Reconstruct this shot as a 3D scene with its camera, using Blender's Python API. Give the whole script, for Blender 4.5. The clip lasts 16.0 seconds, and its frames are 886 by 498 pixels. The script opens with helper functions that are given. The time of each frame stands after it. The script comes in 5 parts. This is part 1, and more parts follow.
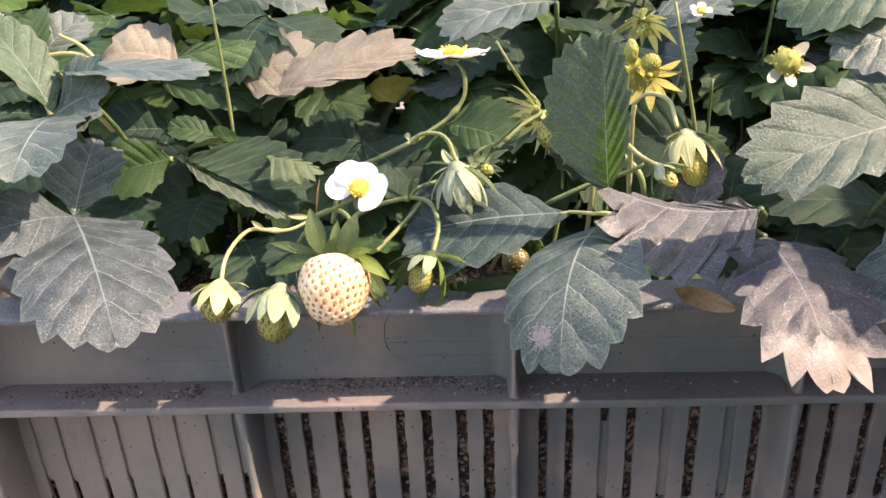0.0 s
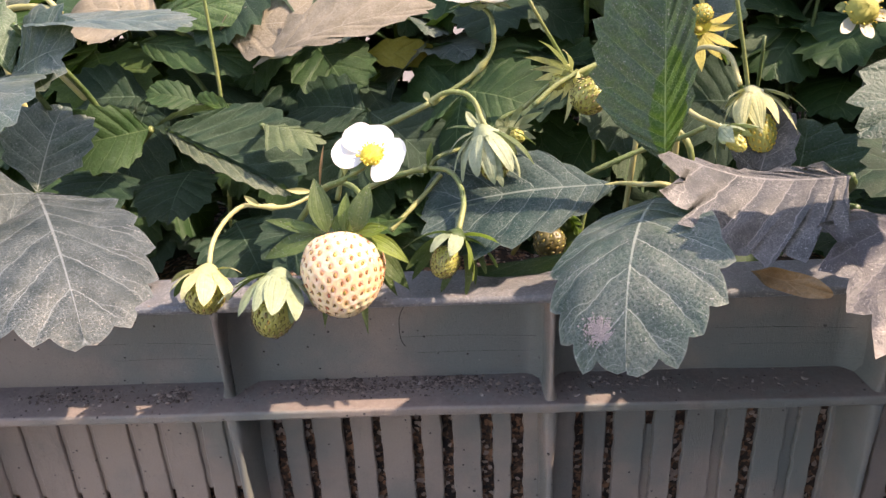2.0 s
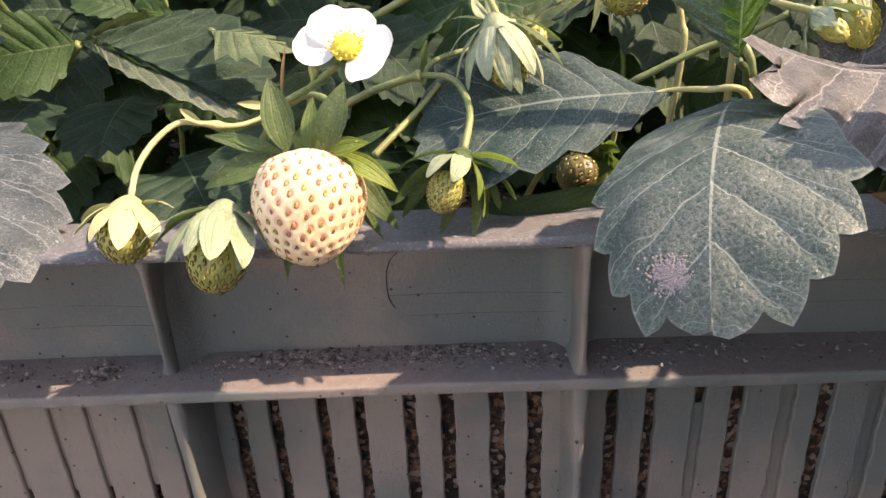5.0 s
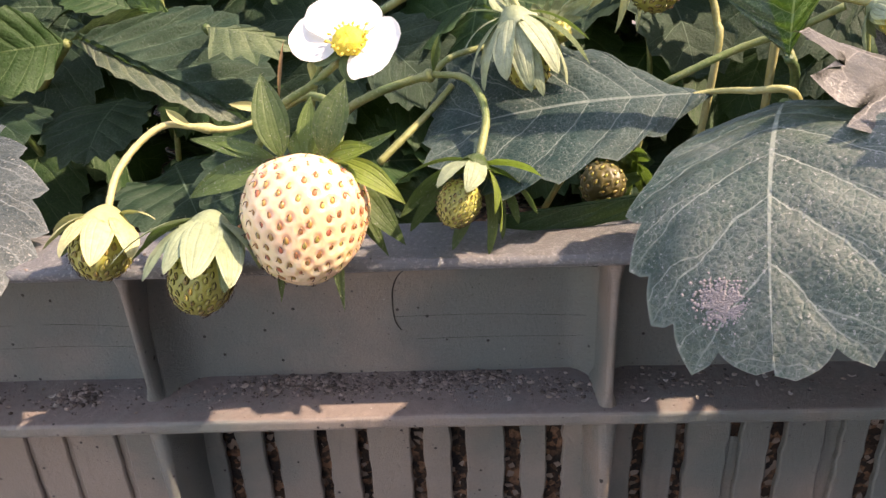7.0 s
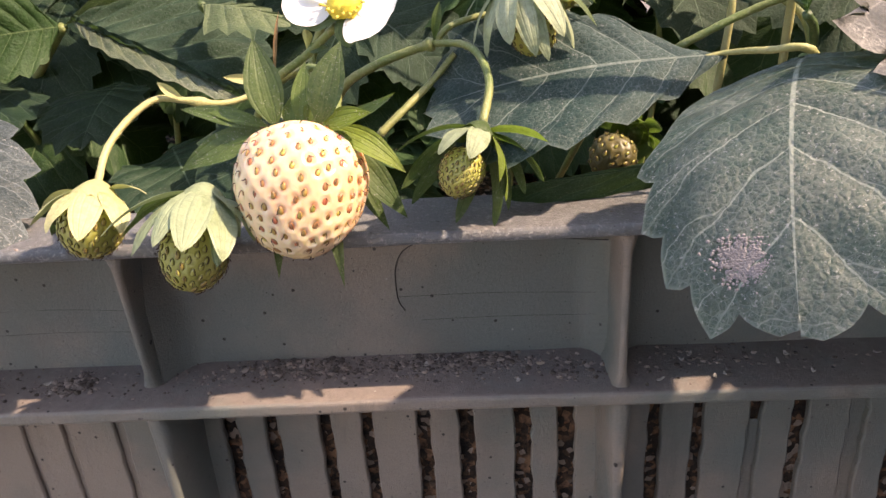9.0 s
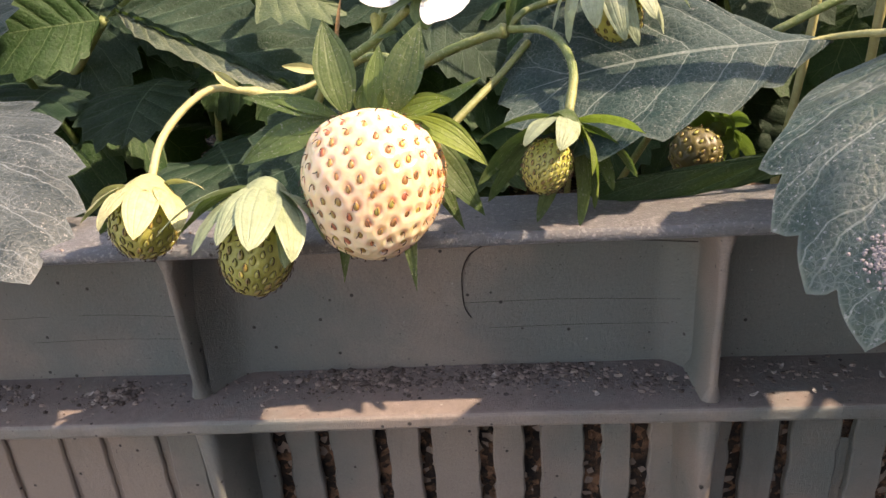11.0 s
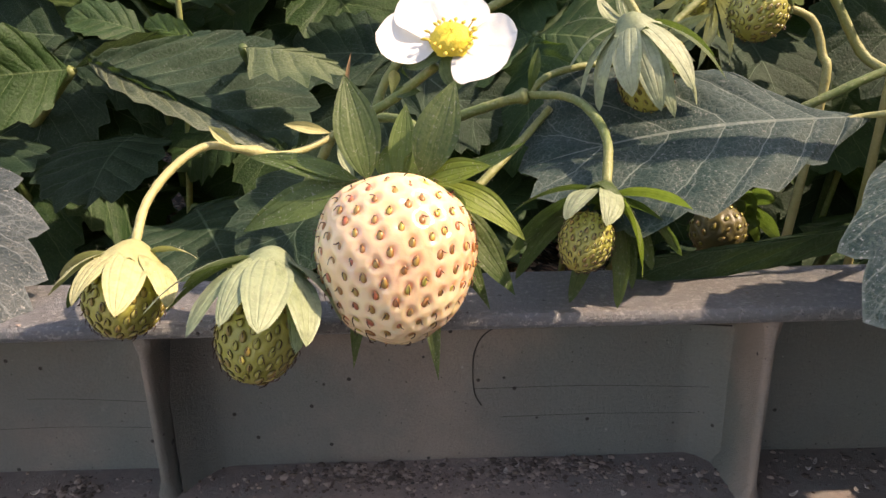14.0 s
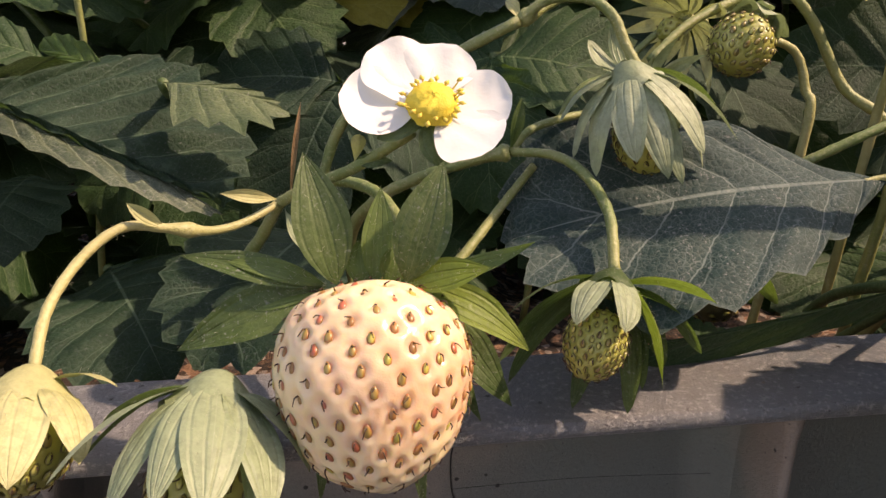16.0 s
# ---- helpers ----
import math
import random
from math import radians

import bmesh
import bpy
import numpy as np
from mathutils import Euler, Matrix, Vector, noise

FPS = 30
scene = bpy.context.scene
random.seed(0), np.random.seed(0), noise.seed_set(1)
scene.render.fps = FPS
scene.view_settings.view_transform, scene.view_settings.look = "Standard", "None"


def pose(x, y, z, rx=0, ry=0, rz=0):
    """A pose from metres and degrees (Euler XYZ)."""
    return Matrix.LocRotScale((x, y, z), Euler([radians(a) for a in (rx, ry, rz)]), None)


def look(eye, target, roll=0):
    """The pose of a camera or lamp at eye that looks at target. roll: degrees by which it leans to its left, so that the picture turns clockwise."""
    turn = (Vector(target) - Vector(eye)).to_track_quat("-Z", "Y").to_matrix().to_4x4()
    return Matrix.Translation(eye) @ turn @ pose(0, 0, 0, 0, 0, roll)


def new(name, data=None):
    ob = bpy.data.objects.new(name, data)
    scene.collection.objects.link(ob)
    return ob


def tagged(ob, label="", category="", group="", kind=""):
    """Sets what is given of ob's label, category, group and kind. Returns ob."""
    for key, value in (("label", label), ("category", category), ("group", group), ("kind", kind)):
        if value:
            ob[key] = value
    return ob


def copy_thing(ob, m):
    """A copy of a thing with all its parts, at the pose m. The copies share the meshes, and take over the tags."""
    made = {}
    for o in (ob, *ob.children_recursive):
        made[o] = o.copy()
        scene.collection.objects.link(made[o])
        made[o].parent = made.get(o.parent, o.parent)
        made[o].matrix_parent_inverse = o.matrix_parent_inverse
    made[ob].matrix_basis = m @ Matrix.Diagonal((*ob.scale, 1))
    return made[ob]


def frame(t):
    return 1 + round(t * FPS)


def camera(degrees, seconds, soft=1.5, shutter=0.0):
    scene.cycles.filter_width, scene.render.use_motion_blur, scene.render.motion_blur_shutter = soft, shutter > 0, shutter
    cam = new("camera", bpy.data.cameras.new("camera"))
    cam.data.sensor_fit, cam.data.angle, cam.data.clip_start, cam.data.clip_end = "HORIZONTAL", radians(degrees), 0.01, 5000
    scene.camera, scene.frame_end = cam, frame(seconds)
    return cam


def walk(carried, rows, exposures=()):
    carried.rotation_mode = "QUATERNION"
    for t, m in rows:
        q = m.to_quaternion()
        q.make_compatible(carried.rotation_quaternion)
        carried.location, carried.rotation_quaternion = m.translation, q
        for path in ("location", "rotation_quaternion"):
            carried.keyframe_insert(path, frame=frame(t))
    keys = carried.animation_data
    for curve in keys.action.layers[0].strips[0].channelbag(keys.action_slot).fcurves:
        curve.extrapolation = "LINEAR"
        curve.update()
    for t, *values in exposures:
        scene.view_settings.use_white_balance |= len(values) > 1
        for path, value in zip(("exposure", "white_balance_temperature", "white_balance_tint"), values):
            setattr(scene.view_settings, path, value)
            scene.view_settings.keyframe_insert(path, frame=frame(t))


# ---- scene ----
cam = camera(63.2, 16.0)
PATH = [
    (0, (0.007, 0.004, 0.422), (-0.083, 1.855, -0.332), -2.6),
    (0.5, (0.004, 0.016, 0.414), (-0.091, 1.859, -0.356), -2.7),
    (1, (0.0, 0.026, 0.41), (-0.059, 1.865, -0.373), -2.5),
    (1.5, (-0.003, 0.032, 0.407), (-0.052, 1.877, -0.363), -2.5),
    (2, (-0.008, 0.042, 0.402), (-0.07, 1.883, -0.375), -2.6),
    (2.5, (-0.011, 0.053, 0.396), (-0.064, 1.898, -0.375), -2.8),
    (3, (-0.012, 0.063, 0.389), (-0.067, 1.893, -0.415), -2.6),
    (3.5, (-0.013, 0.071, 0.379), (-0.053, 1.89, -0.452), -2.6),
    (4, (-0.013, 0.078, 0.375), (-0.049, 1.895, -0.462), -2.7),
    (4.2, (-0.012, 0.081, 0.373), (-0.046, 1.895, -0.469), -2.8),
    (6.5, (-0.013, 0.108, 0.361), (-0.084, 1.934, -0.45), -2.4),
    (7, (-0.013, 0.111, 0.36), (-0.085, 1.939, -0.448), -2.6),
    (7.5, (-0.013, 0.113, 0.359), (-0.09, 1.933, -0.466), -2.7),
    (8, (-0.012, 0.113, 0.353), (-0.095, 1.942, -0.45), -3.2),
    (8.5, (-0.011, 0.114, 0.352), (-0.103, 1.944, -0.451), -3.5),
    (10.8, (-0.024, 0.123, 0.345), (-0.164, 1.96, -0.434), -4.2),
    (11, (-0.026, 0.126, 0.345), (-0.169, 1.963, -0.431), -4.1),
    (11.5, (-0.034, 0.131, 0.338), (-0.145, 1.972, -0.435), -3.1),
    (12, (-0.039, 0.132, 0.335), (-0.15, 1.994, -0.388), -2.7),
    (12.5, (-0.041, 0.133, 0.332), (-0.133, 2.012, -0.348), -2.3),
    (13, (-0.043, 0.134, 0.329), (-0.129, 2.025, -0.317), -2.0),
    (13.5, (-0.042, 0.138, 0.333), (-0.08, 2.039, -0.289), -1.6),
    (14, (-0.042, 0.141, 0.342), (-0.021, 2.047, -0.265), -1.2),
    (14.5, (-0.041, 0.145, 0.347), (0.029, 2.046, -0.272), -1.6),
    (15, (-0.041, 0.151, 0.346), (0.086, 2.045, -0.282), -1.5),
    (15.5, (-0.043, 0.159, 0.347), (0.147, 2.041, -0.303), -0.5),
    (16, (-0.05, 0.169, 0.353), (0.183, 2.044, -0.301), -0.3),
]

walk(cam, [(t, look(eye, target, roll)) for t, eye, target, roll in PATH], [(0, 2.10, 8000, 23), (4.2, 2.02, 8500, 24), (6.5, 2.06, 8600, 24), (8.5, 1.90, 8700, 23), (12.5, 2.00, 8900, 22), (15, 1.28, 9000, 22), (16, 1.22, 9200, 26)])

# ---- light ----
SUN = Vector((0.66, -0.10, 0.74)).normalized()
world = bpy.data.worlds.new("sky")
scene.world = world
world.use_nodes = True
sky = world.node_tree.nodes.new("ShaderNodeTexSky")
sky.sky_type, sky.sun_disc = "NISHITA", False
sky.sun_elevation = math.asin(SUN.z)
sky.sun_rotation = math.atan2(SUN.x, SUN.y)
world.node_tree.links.new(sky.outputs[0], world.node_tree.nodes["Background"].inputs[0])
world.node_tree.nodes["Background"].inputs[1].default_value = 0.15
sun = new("sun", bpy.data.lights.new("sun", "SUN"))
sun.data.energy, sun.data.angle, sun.data.color = 2.6, radians(0.9), (1.0, 0.93, 0.82)
sun.matrix_basis = look((0, 0, 3), Vector((0, 0, 3)) - SUN)


# ---- materials ----
class Nodes:
    """Short hand for a node material."""

    def __init__(self, name):
        self.mat = bpy.data.materials.new(name)
        self.mat.use_nodes = True
        self.tree = self.mat.node_tree
        self.bsdf = self.tree.nodes["Principled BSDF"]
        self.out = self.tree.nodes["Material Output"]
        self.coord = self.tree.nodes.new("ShaderNodeTexCoord").outputs["Object"]

    def put(self, socket, value):
        if isinstance(value, bpy.types.NodeSocket):
            self.tree.links.new(value, socket)
        elif isinstance(value, tuple) and len(value) == 3 and socket.type == "RGBA":
            socket.default_value = (*value, 1)
        else:
            socket.default_value = value

    def node(self, kind, **inputs):
        n = self.tree.nodes.new(kind)
        for key, value in inputs.items():
            self.put(n.inputs[key.replace("_", " ")], value)
        return n

    def noise(self, scale, detail=4.0, rough=0.55, coord=None):
        return self.node("ShaderNodeTexNoise", Vector=coord or self.coord, Scale=scale, Detail=detail, Roughness=rough).outputs["Fac"]

    def cells(self, scale, feature="F1", coord=None):
        n = self.tree.nodes.new("ShaderNodeTexVoronoi")
        n.feature = feature
        self.put(n.inputs["Vector"], coord or self.coord)
        self.put(n.inputs["Scale"], scale)
        return n.outputs["Distance"]

    def ramp(self, value, a, b, lo=0.0, hi=1.0):
        n = self.tree.nodes.new("ShaderNodeMapRange")
        n.interpolation_type = "SMOOTHSTEP"
        for i, v in enumerate((value, a, b, lo, hi)):
            self.put(n.inputs[i], v)
        return n.outputs[0]

    def calc(self, op, a, b=0.0):
        n = self.tree.nodes.new("ShaderNodeMath")
        n.operation = op
        self.put(n.inputs[0], a)
        self.put(n.inputs[1], b)
        return n.outputs[0]

    def mix(self, fac, a, b, blend="MIX"):
        n = self.tree.nodes.new("ShaderNodeMix")
        n.data_type, n.blend_type = "RGBA", blend
        self.put(n.inputs[0], fac)
        self.put(n.inputs[6], a)
        self.put(n.inputs[7], b)
        return n.outputs[2]

    def bump(self, height, distance, strength=1.0, normal=None):
        n = self.node("ShaderNodeBump", Height=height, Distance=distance, Strength=strength)
        if normal:
            self.put(n.inputs["Normal"], normal)
        return n.outputs["Normal"]

    def random(self):
        return self.tree.nodes.new("ShaderNodeObjectInfo").outputs["Random"]

    def uv(self, layer):
        n = self.tree.nodes.new("ShaderNodeUVMap")
        n.uv_map = layer
        s = self.node("ShaderNodeSeparateXYZ", Vector=n.outputs[0])
        return s.outputs[0], s.outputs[1]

    def set(self, **inputs):
        for key, value in inputs.items():
            self.put(self.bsdf.inputs[key.replace("_", " ")], value)
        return self.mat

    def translucent(self, amount, colour):
        t = self.node("ShaderNodeBsdfTranslucent", Color=colour)
        m = self.node("ShaderNodeMixShader", Fac=amount)
        self.tree.links.new(self.bsdf.outputs[0], m.inputs[1])
        self.tree.links.new(t.outputs[0], m.inputs[2])
        self.tree.links.new(m.outputs[0], self.out.inputs[0])


def leaf_material(name, dark, light, vein, dust=0.3, dust_colour=(0.30, 0.30, 0.29), glow=0.22, dry=1.2, rough=0.42, veins=0.6, net=0.6, relief_depth=0.00017, shine=0.35, sun_patch=None):
    """A strawberry leaf: green blade, pale side veins with forks and a fine net, dust and grit, and a tip dried from
    the given part of its length on. The last argument: the part of the length up to which a backlit sun patch is
    painted on one half, as an oval without dust.
    """
    n = Nodes(name)
    u, v = n.uv("veins")
    along, across = n.uv("place")
    wobble = n.calc("MULTIPLY", n.calc("SUBTRACT", n.noise(140.0, 3.0), 0.5), 0.34)
    phase = n.calc("FRACT", n.calc("ADD", u, wobble))
    aside = n.calc("SUBTRACT", phase, 0.625)
    gap = n.calc("ABSOLUTE", aside)
    broken = n.ramp(n.noise(420.0, 3.0, 0.6), 0.30, 0.50, 0.55, 1.0)
    side = n.calc("MULTIPLY", n.calc("MULTIPLY", n.ramp(gap, 0.006, 0.026, 1.0, 0.0), n.ramp(v, 0.55, 1.0, 1.0, 0.3)), broken)
    # a finer vein forks off halfway between two side veins towards the edge
    fork = n.calc("ABSOLUTE", n.calc("SUBTRACT", aside, n.ramp(v, 0.30, 1.0, 0.0, -0.34)))
    fork = n.calc("MULTIPLY", n.calc("MULTIPLY", n.ramp(fork, 0.005, 0.020, 0.6, 0.0), n.ramp(v, 0.40, 0.55)), broken)
    mid = n.ramp(v, 0.008, 0.024, 1.0, 0.0)
    warped = n.mix(0.0016, n.coord, n.node("ShaderNodeTexNoise", Vector=n.coord, Scale=160.0).outputs["Color"])
    cell = n.cells(640.0, "DISTANCE_TO_EDGE", warped)
    small = n.cells(1500.0, "DISTANCE_TO_EDGE", warped)
    patch = n.ramp(n.noise(110.0, 4.0, 0.6), 0.36, 0.60)
    mesh = n.calc("MULTIPLY", n.ramp(cell, 0.008, 0.065, net, 0.0), n.calc("ADD", 0.25, n.calc("MULTIPLY", patch, 0.75)))
    mesh = n.calc("MAXIMUM", mesh, n.calc("MULTIPLY", n.ramp(small, 0.01, 0.09, net * 0.6, 0.0), patch))
    edge = n.ramp(v, 0.965, 1.0, 0.0, 0.35)
    lines = n.calc("MAXIMUM", n.calc("MAXIMUM", n.calc("MAXIMUM", side, fork), mid), n.calc("MAXIMUM", edge, mesh))
    tone = n.mix(n.ramp(n.noise(55.0, 5.0), 0.35, 0.68), dark, light)
    tone = n.mix(n.ramp(n.noise(700.0, 4.0, 0.7), 0.40, 0.66, 0.0, 0.45), tone, tuple(c * 0.45 for c in dark))
    tone = n.mix(n.calc("MULTIPLY", n.random(), 0.30), tone, light)
    tone = n.mix(n.calc("MULTIPLY", lines, veins), tone, vein)
    coat = n.calc("MULTIPLY", n.ramp(n.noise(38.0, 6.0, 0.65), 0.34, 0.64), n.ramp(n.noise(1100.0, 4.0, 0.75), 0.36, 0.60, 0.15, 1.0))
    coat = n.calc("MULTIPLY", coat, n.calc("ADD", 0.7, n.calc("MULTIPLY", lines, 0.6)))
    if sun_patch is not None:
        # painted patch of sun shining through: an oval kept free of dust
        long_way = n.calc("DIVIDE", n.calc("SUBTRACT", n.calc("ADD", along, n.calc("MULTIPLY", n.noise(90.0, 3.0), 0.14)), sun_patch * 0.55), sun_patch * 0.75)
        wide_way = n.calc("DIVIDE", n.calc("SUBTRACT", across, 0.36), 0.26)
        lit_oval = n.ramp(n.calc("ADD", n.calc("MULTIPLY", long_way, long_way), n.calc("MULTIPLY", wide_way, wide_way)), 0.90, 1.05, 1.0, 0.0)
        coat = n.calc("MAXIMUM", coat, n.ramp(n.noise(240.0, 5.0, 0.7), 0.30, 0.62, 0.55, 1.0))
        coat = n.calc("MULTIPLY", coat, n.calc("SUBTRACT", 1.0, n.calc("MULTIPLY", lit_oval, 0.92)))
    tone = n.mix(n.calc("MULTIPLY", coat, dust), tone, dust_colour)
    tone = n.mix(n.calc("MULTIPLY", lines, veins * 0.22), tone, vein)
    grit = n.calc("MAXIMUM", n.ramp(n.noise(1500.0, 2.0), 0.62, 0.69), n.ramp(n.noise(3200.0, 2.0), 0.64, 0.70, 0.0, 0.7))
    grit = n.calc("MULTIPLY", grit, n.ramp(n.noise(85.0, 4.0, 0.6), 0.38, 0.60, 0.25, 1.0))
    if sun_patch is not None:
        grit = n.calc("MULTIPLY", grit, n.calc("SUBTRACT", 1.0, lit_oval))
    tone = n.mix(n.calc("MULTIPLY", grit, min(0.7, dust * 1.1)), tone, (0.46, 0.45, 0.42))
    if dry < 1.1:
        worn = n.ramp(n.calc("ADD", along, n.calc("MULTIPLY", n.calc("SUBTRACT", n.noise(70.0, 6.0, 0.7), 0.5), 0.55)), dry - 0.06, dry + 0.08)
        tone = n.mix(worn, tone, n.mix(n.noise(160.0, 5.0), (0.14, 0.113, 0.097), (0.40, 0.345, 0.31)))
    quilt = n.calc("ADD", n.calc("MULTIPLY", n.ramp(cell, 0.0, 0.30), 0.45), n.calc("MULTIPLY", n.ramp(gap, 0.0, 0.22), 1.6))
    relief = n.calc("ADD", n.calc("MULTIPLY", quilt, 0.65), n.calc("MULTIPLY", n.noise(1300.0, 4.0, 0.65), 1.1))
    n.set(Base_Color=tone, Roughness=n.ramp(coat, 0.0, 1.0, rough, 0.8), Normal=n.bump(relief, relief_depth * 1.3, 1.0))
    n.put(n.bsdf.inputs["Specular IOR Level"], shine)
    through_leaf = n.calc("MULTIPLY", n.calc("SUBTRACT", 1.0, n.calc("MULTIPLY", coat, 0.9)), glow) if sun_patch is not None else glow
    n.translucent(through_leaf, n.mix(0.5, tone, (0.16, 0.30, 0.03)))
    return n.mat


GREEN = leaf_material("leaf_green", (0.016, 0.050, 0.022), (0.038, 0.082, 0.036), (0.19, 0.25, 0.16), 0.26, (0.24, 0.25, 0.22), veins=0.85, net=0.7)
PALE_LEAF = leaf_material("leaf_pale_green", (0.050, 0.085, 0.034), (0.100, 0.138, 0.060), (0.22, 0.27, 0.14), 0.25, (0.25, 0.27, 0.18), 0.28, net=0.4)
# paler green with sunlight put in, for the lit half of a folded leaf
LIT_HALF = leaf_material("leaf_pale_sunlit_half", (0.030, 0.050, 0.026), (0.062, 0.088, 0.050), (0.24, 0.27, 0.18), 0.35, (0.25, 0.26, 0.23), 0.22, net=0.8, veins=0.85)
VIVID = leaf_material("leaf_vivid_green", (0.016, 0.062, 0.010), (0.034, 0.100, 0.018), (0.24, 0.34, 0.12), 0.32, (0.17, 0.20, 0.185), 0.34, veins=0.7, net=0.7)
# the vivid oval stands for sunlight coming through the blade
HALF_BACKLIT = leaf_material("leaf_half_backlit", (0.020, 0.075, 0.010), (0.045, 0.125, 0.020), (0.26, 0.36, 0.16), 0.62, (0.105, 0.135, 0.118), 0.34, veins=0.85, net=0.8, sun_patch=0.52, relief_depth=0.00026)
# the next two greens are darkened to stand for shade in the foliage
SHADE_GREEN = leaf_material("leaf_shade_green", (0.007, 0.026, 0.014), (0.017, 0.044, 0.024), (0.09, 0.14, 0.09), 0.12, (0.14, 0.16, 0.14), veins=0.75, rough=0.6, shine=0.2, net=0.4)
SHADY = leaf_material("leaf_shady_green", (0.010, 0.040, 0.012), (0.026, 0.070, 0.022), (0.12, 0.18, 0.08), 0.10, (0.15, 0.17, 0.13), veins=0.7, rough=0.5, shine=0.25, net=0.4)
DUSTY = leaf_material("leaf_dusty", (0.012, 0.038, 0.027), (0.028, 0.060, 0.044), (0.27, 0.305, 0.25), 0.50, (0.245, 0.255, 0.238), 0.15, net=0.36, veins=0.9, rough=0.4, shine=0.5)
GREY = leaf_material("leaf_grey_dusty", (0.016, 0.027, 0.030), (0.031, 0.043, 0.047), (0.165, 0.19, 0.20), 0.42, (0.082, 0.104, 0.117), 0.10, dry=1.05, net=0.6, veins=0.9)
SUNNY = leaf_material("leaf_sunny_dusty", (0.012, 0.040, 0.024), (0.028, 0.064, 0.040), (0.20, 0.24, 0.18), 0.36, (0.165, 0.185, 0.165), 0.15, net=0.4, veins=0.8)
MAUVE = leaf_material("leaf_grey_mauve", (0.026, 0.027, 0.033), (0.050, 0.046, 0.054), (0.17, 0.16, 0.165), 0.5, (0.105, 0.098, 0.110), 0.10, dry=0.80, net=0.4, veins=0.8, relief_depth=0.00012)
MAUVE_PLAIN = leaf_material("leaf_mauve_plain", (0.040, 0.042, 0.043), (0.066, 0.064, 0.066), (0.27, 0.255, 0.24), 0.45, (0.16, 0.153, 0.152), 0.10, net=0.6, veins=0.85, relief_depth=0.00012)
TAN = leaf_material("leaf_dried", (0.15, 0.128, 0.090), (0.245, 0.212, 0.160), (0.31, 0.275, 0.22), 0.3, (0.28, 0.25, 0.21), 0.12, rough=0.75, relief_depth=0.00016, net=0.4)
BROWN = leaf_material("leaf_brown_edge", (0.17, 0.09, 0.035), (0.30, 0.18, 0.085), (0.36, 0.24, 0.13), 0.2, (0.4, 0.35, 0.3), 0.1, rough=0.7)
SMOOTH = leaf_material("leaf_smooth_green", (0.008, 0.029, 0.027), (0.018, 0.046, 0.042), (0.19, 0.23, 0.20), 0.24, (0.15, 0.165, 0.16), 0.12, net=0.45, veins=0.7, rough=0.62, shine=0.2, relief_depth=0.00015)
# sunlight is put into this yellow and the fresh green; young leaves share the green
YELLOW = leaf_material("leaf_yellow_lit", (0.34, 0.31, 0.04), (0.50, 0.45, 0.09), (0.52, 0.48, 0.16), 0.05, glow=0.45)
FRESH = leaf_material("leaf_fresh_sunlit", (0.035, 0.085, 0.018), (0.075, 0.145, 0.030), (0.20, 0.28, 0.10), 0.10, glow=0.36)
# sepal green turned bright yellowish to stand for sun on it
LIT = leaf_material("sepal_sunlit_yellow_green", (0.15, 0.22, 0.03), (0.24, 0.31, 0.06), (0.26, 0.32, 0.10), 0.08, glow=0.4, net=0.4, relief_depth=0.0001, veins=0.35)
GOLD = leaf_material("sepal_golden", (0.40, 0.34, 0.05), (0.56, 0.48, 0.11), (0.50, 0.44, 0.16), 0.1, (0.5, 0.46, 0.3), 0.35, net=0.2, veins=0.3, relief_depth=0.0001)
SEPAL = leaf_material("sepal_green", (0.034, 0.072, 0.018), (0.078, 0.122, 0.036), (0.20, 0.26, 0.11), 0.30, (0.26, 0.29, 0.17), 0.28, net=0.6, veins=0.26, relief_depth=6e-05)
PALE = leaf_material("sepal_pale", (0.25, 0.31, 0.17), (0.38, 0.43, 0.28), (0.42, 0.46, 0.33), 0.20, (0.46, 0.47, 0.39), 0.22, net=0.15, veins=0.22, relief_depth=0.00006)
SEPAL_LIGHT = leaf_material("sepal_light_green", (0.085, 0.140, 0.035), (0.150, 0.215, 0.065), (0.26, 0.33, 0.14), 0.06, (0.30, 0.34, 0.22), 0.32, net=0.3, veins=0.26, relief_depth=5e-05)
STRAW = leaf_material("sepal_straw", (0.42, 0.41, 0.17), (0.58, 0.55, 0.28), (0.52, 0.50, 0.30), 0.12, (0.55, 0.52, 0.38), 0.25, net=0.15, veins=0.3, relief_depth=0.00006)


def stem_material(name, a, b, c):
    n = Nodes(name)
    tone = n.mix(n.ramp(n.noise(70.0, 4.0), 0.35, 0.65), a, b)
    tone = n.mix(n.calc("MULTIPLY", n.ramp(n.noise(1100.0, 3.0), 0.52, 0.66), 0.3), tone, c)
    n.set(Base_Color=tone, Roughness=0.5, Normal=n.bump(n.noise(1600.0, 3.0), 0.0003, 0.7))
    n.put(n.bsdf.inputs["Subsurface Weight"], 0.12)
    n.put(n.bsdf.inputs["Subsurface Radius"], (0.002, 0.002, 0.001))
    return n.mat


STEM = stem_material("stem_green", (0.13, 0.18, 0.055), (0.24, 0.25, 0.09), (0.40, 0.38, 0.22))
STEM_YELLOW = stem_material("stem_yellow", (0.29, 0.285, 0.11), (0.41, 0.37, 0.17), (0.50, 0.45, 0.25))
STEM_DARK = stem_material("stem_dark_green", (0.045, 0.085, 0.025), (0.10, 0.14, 0.045), (0.22, 0.24, 0.13))



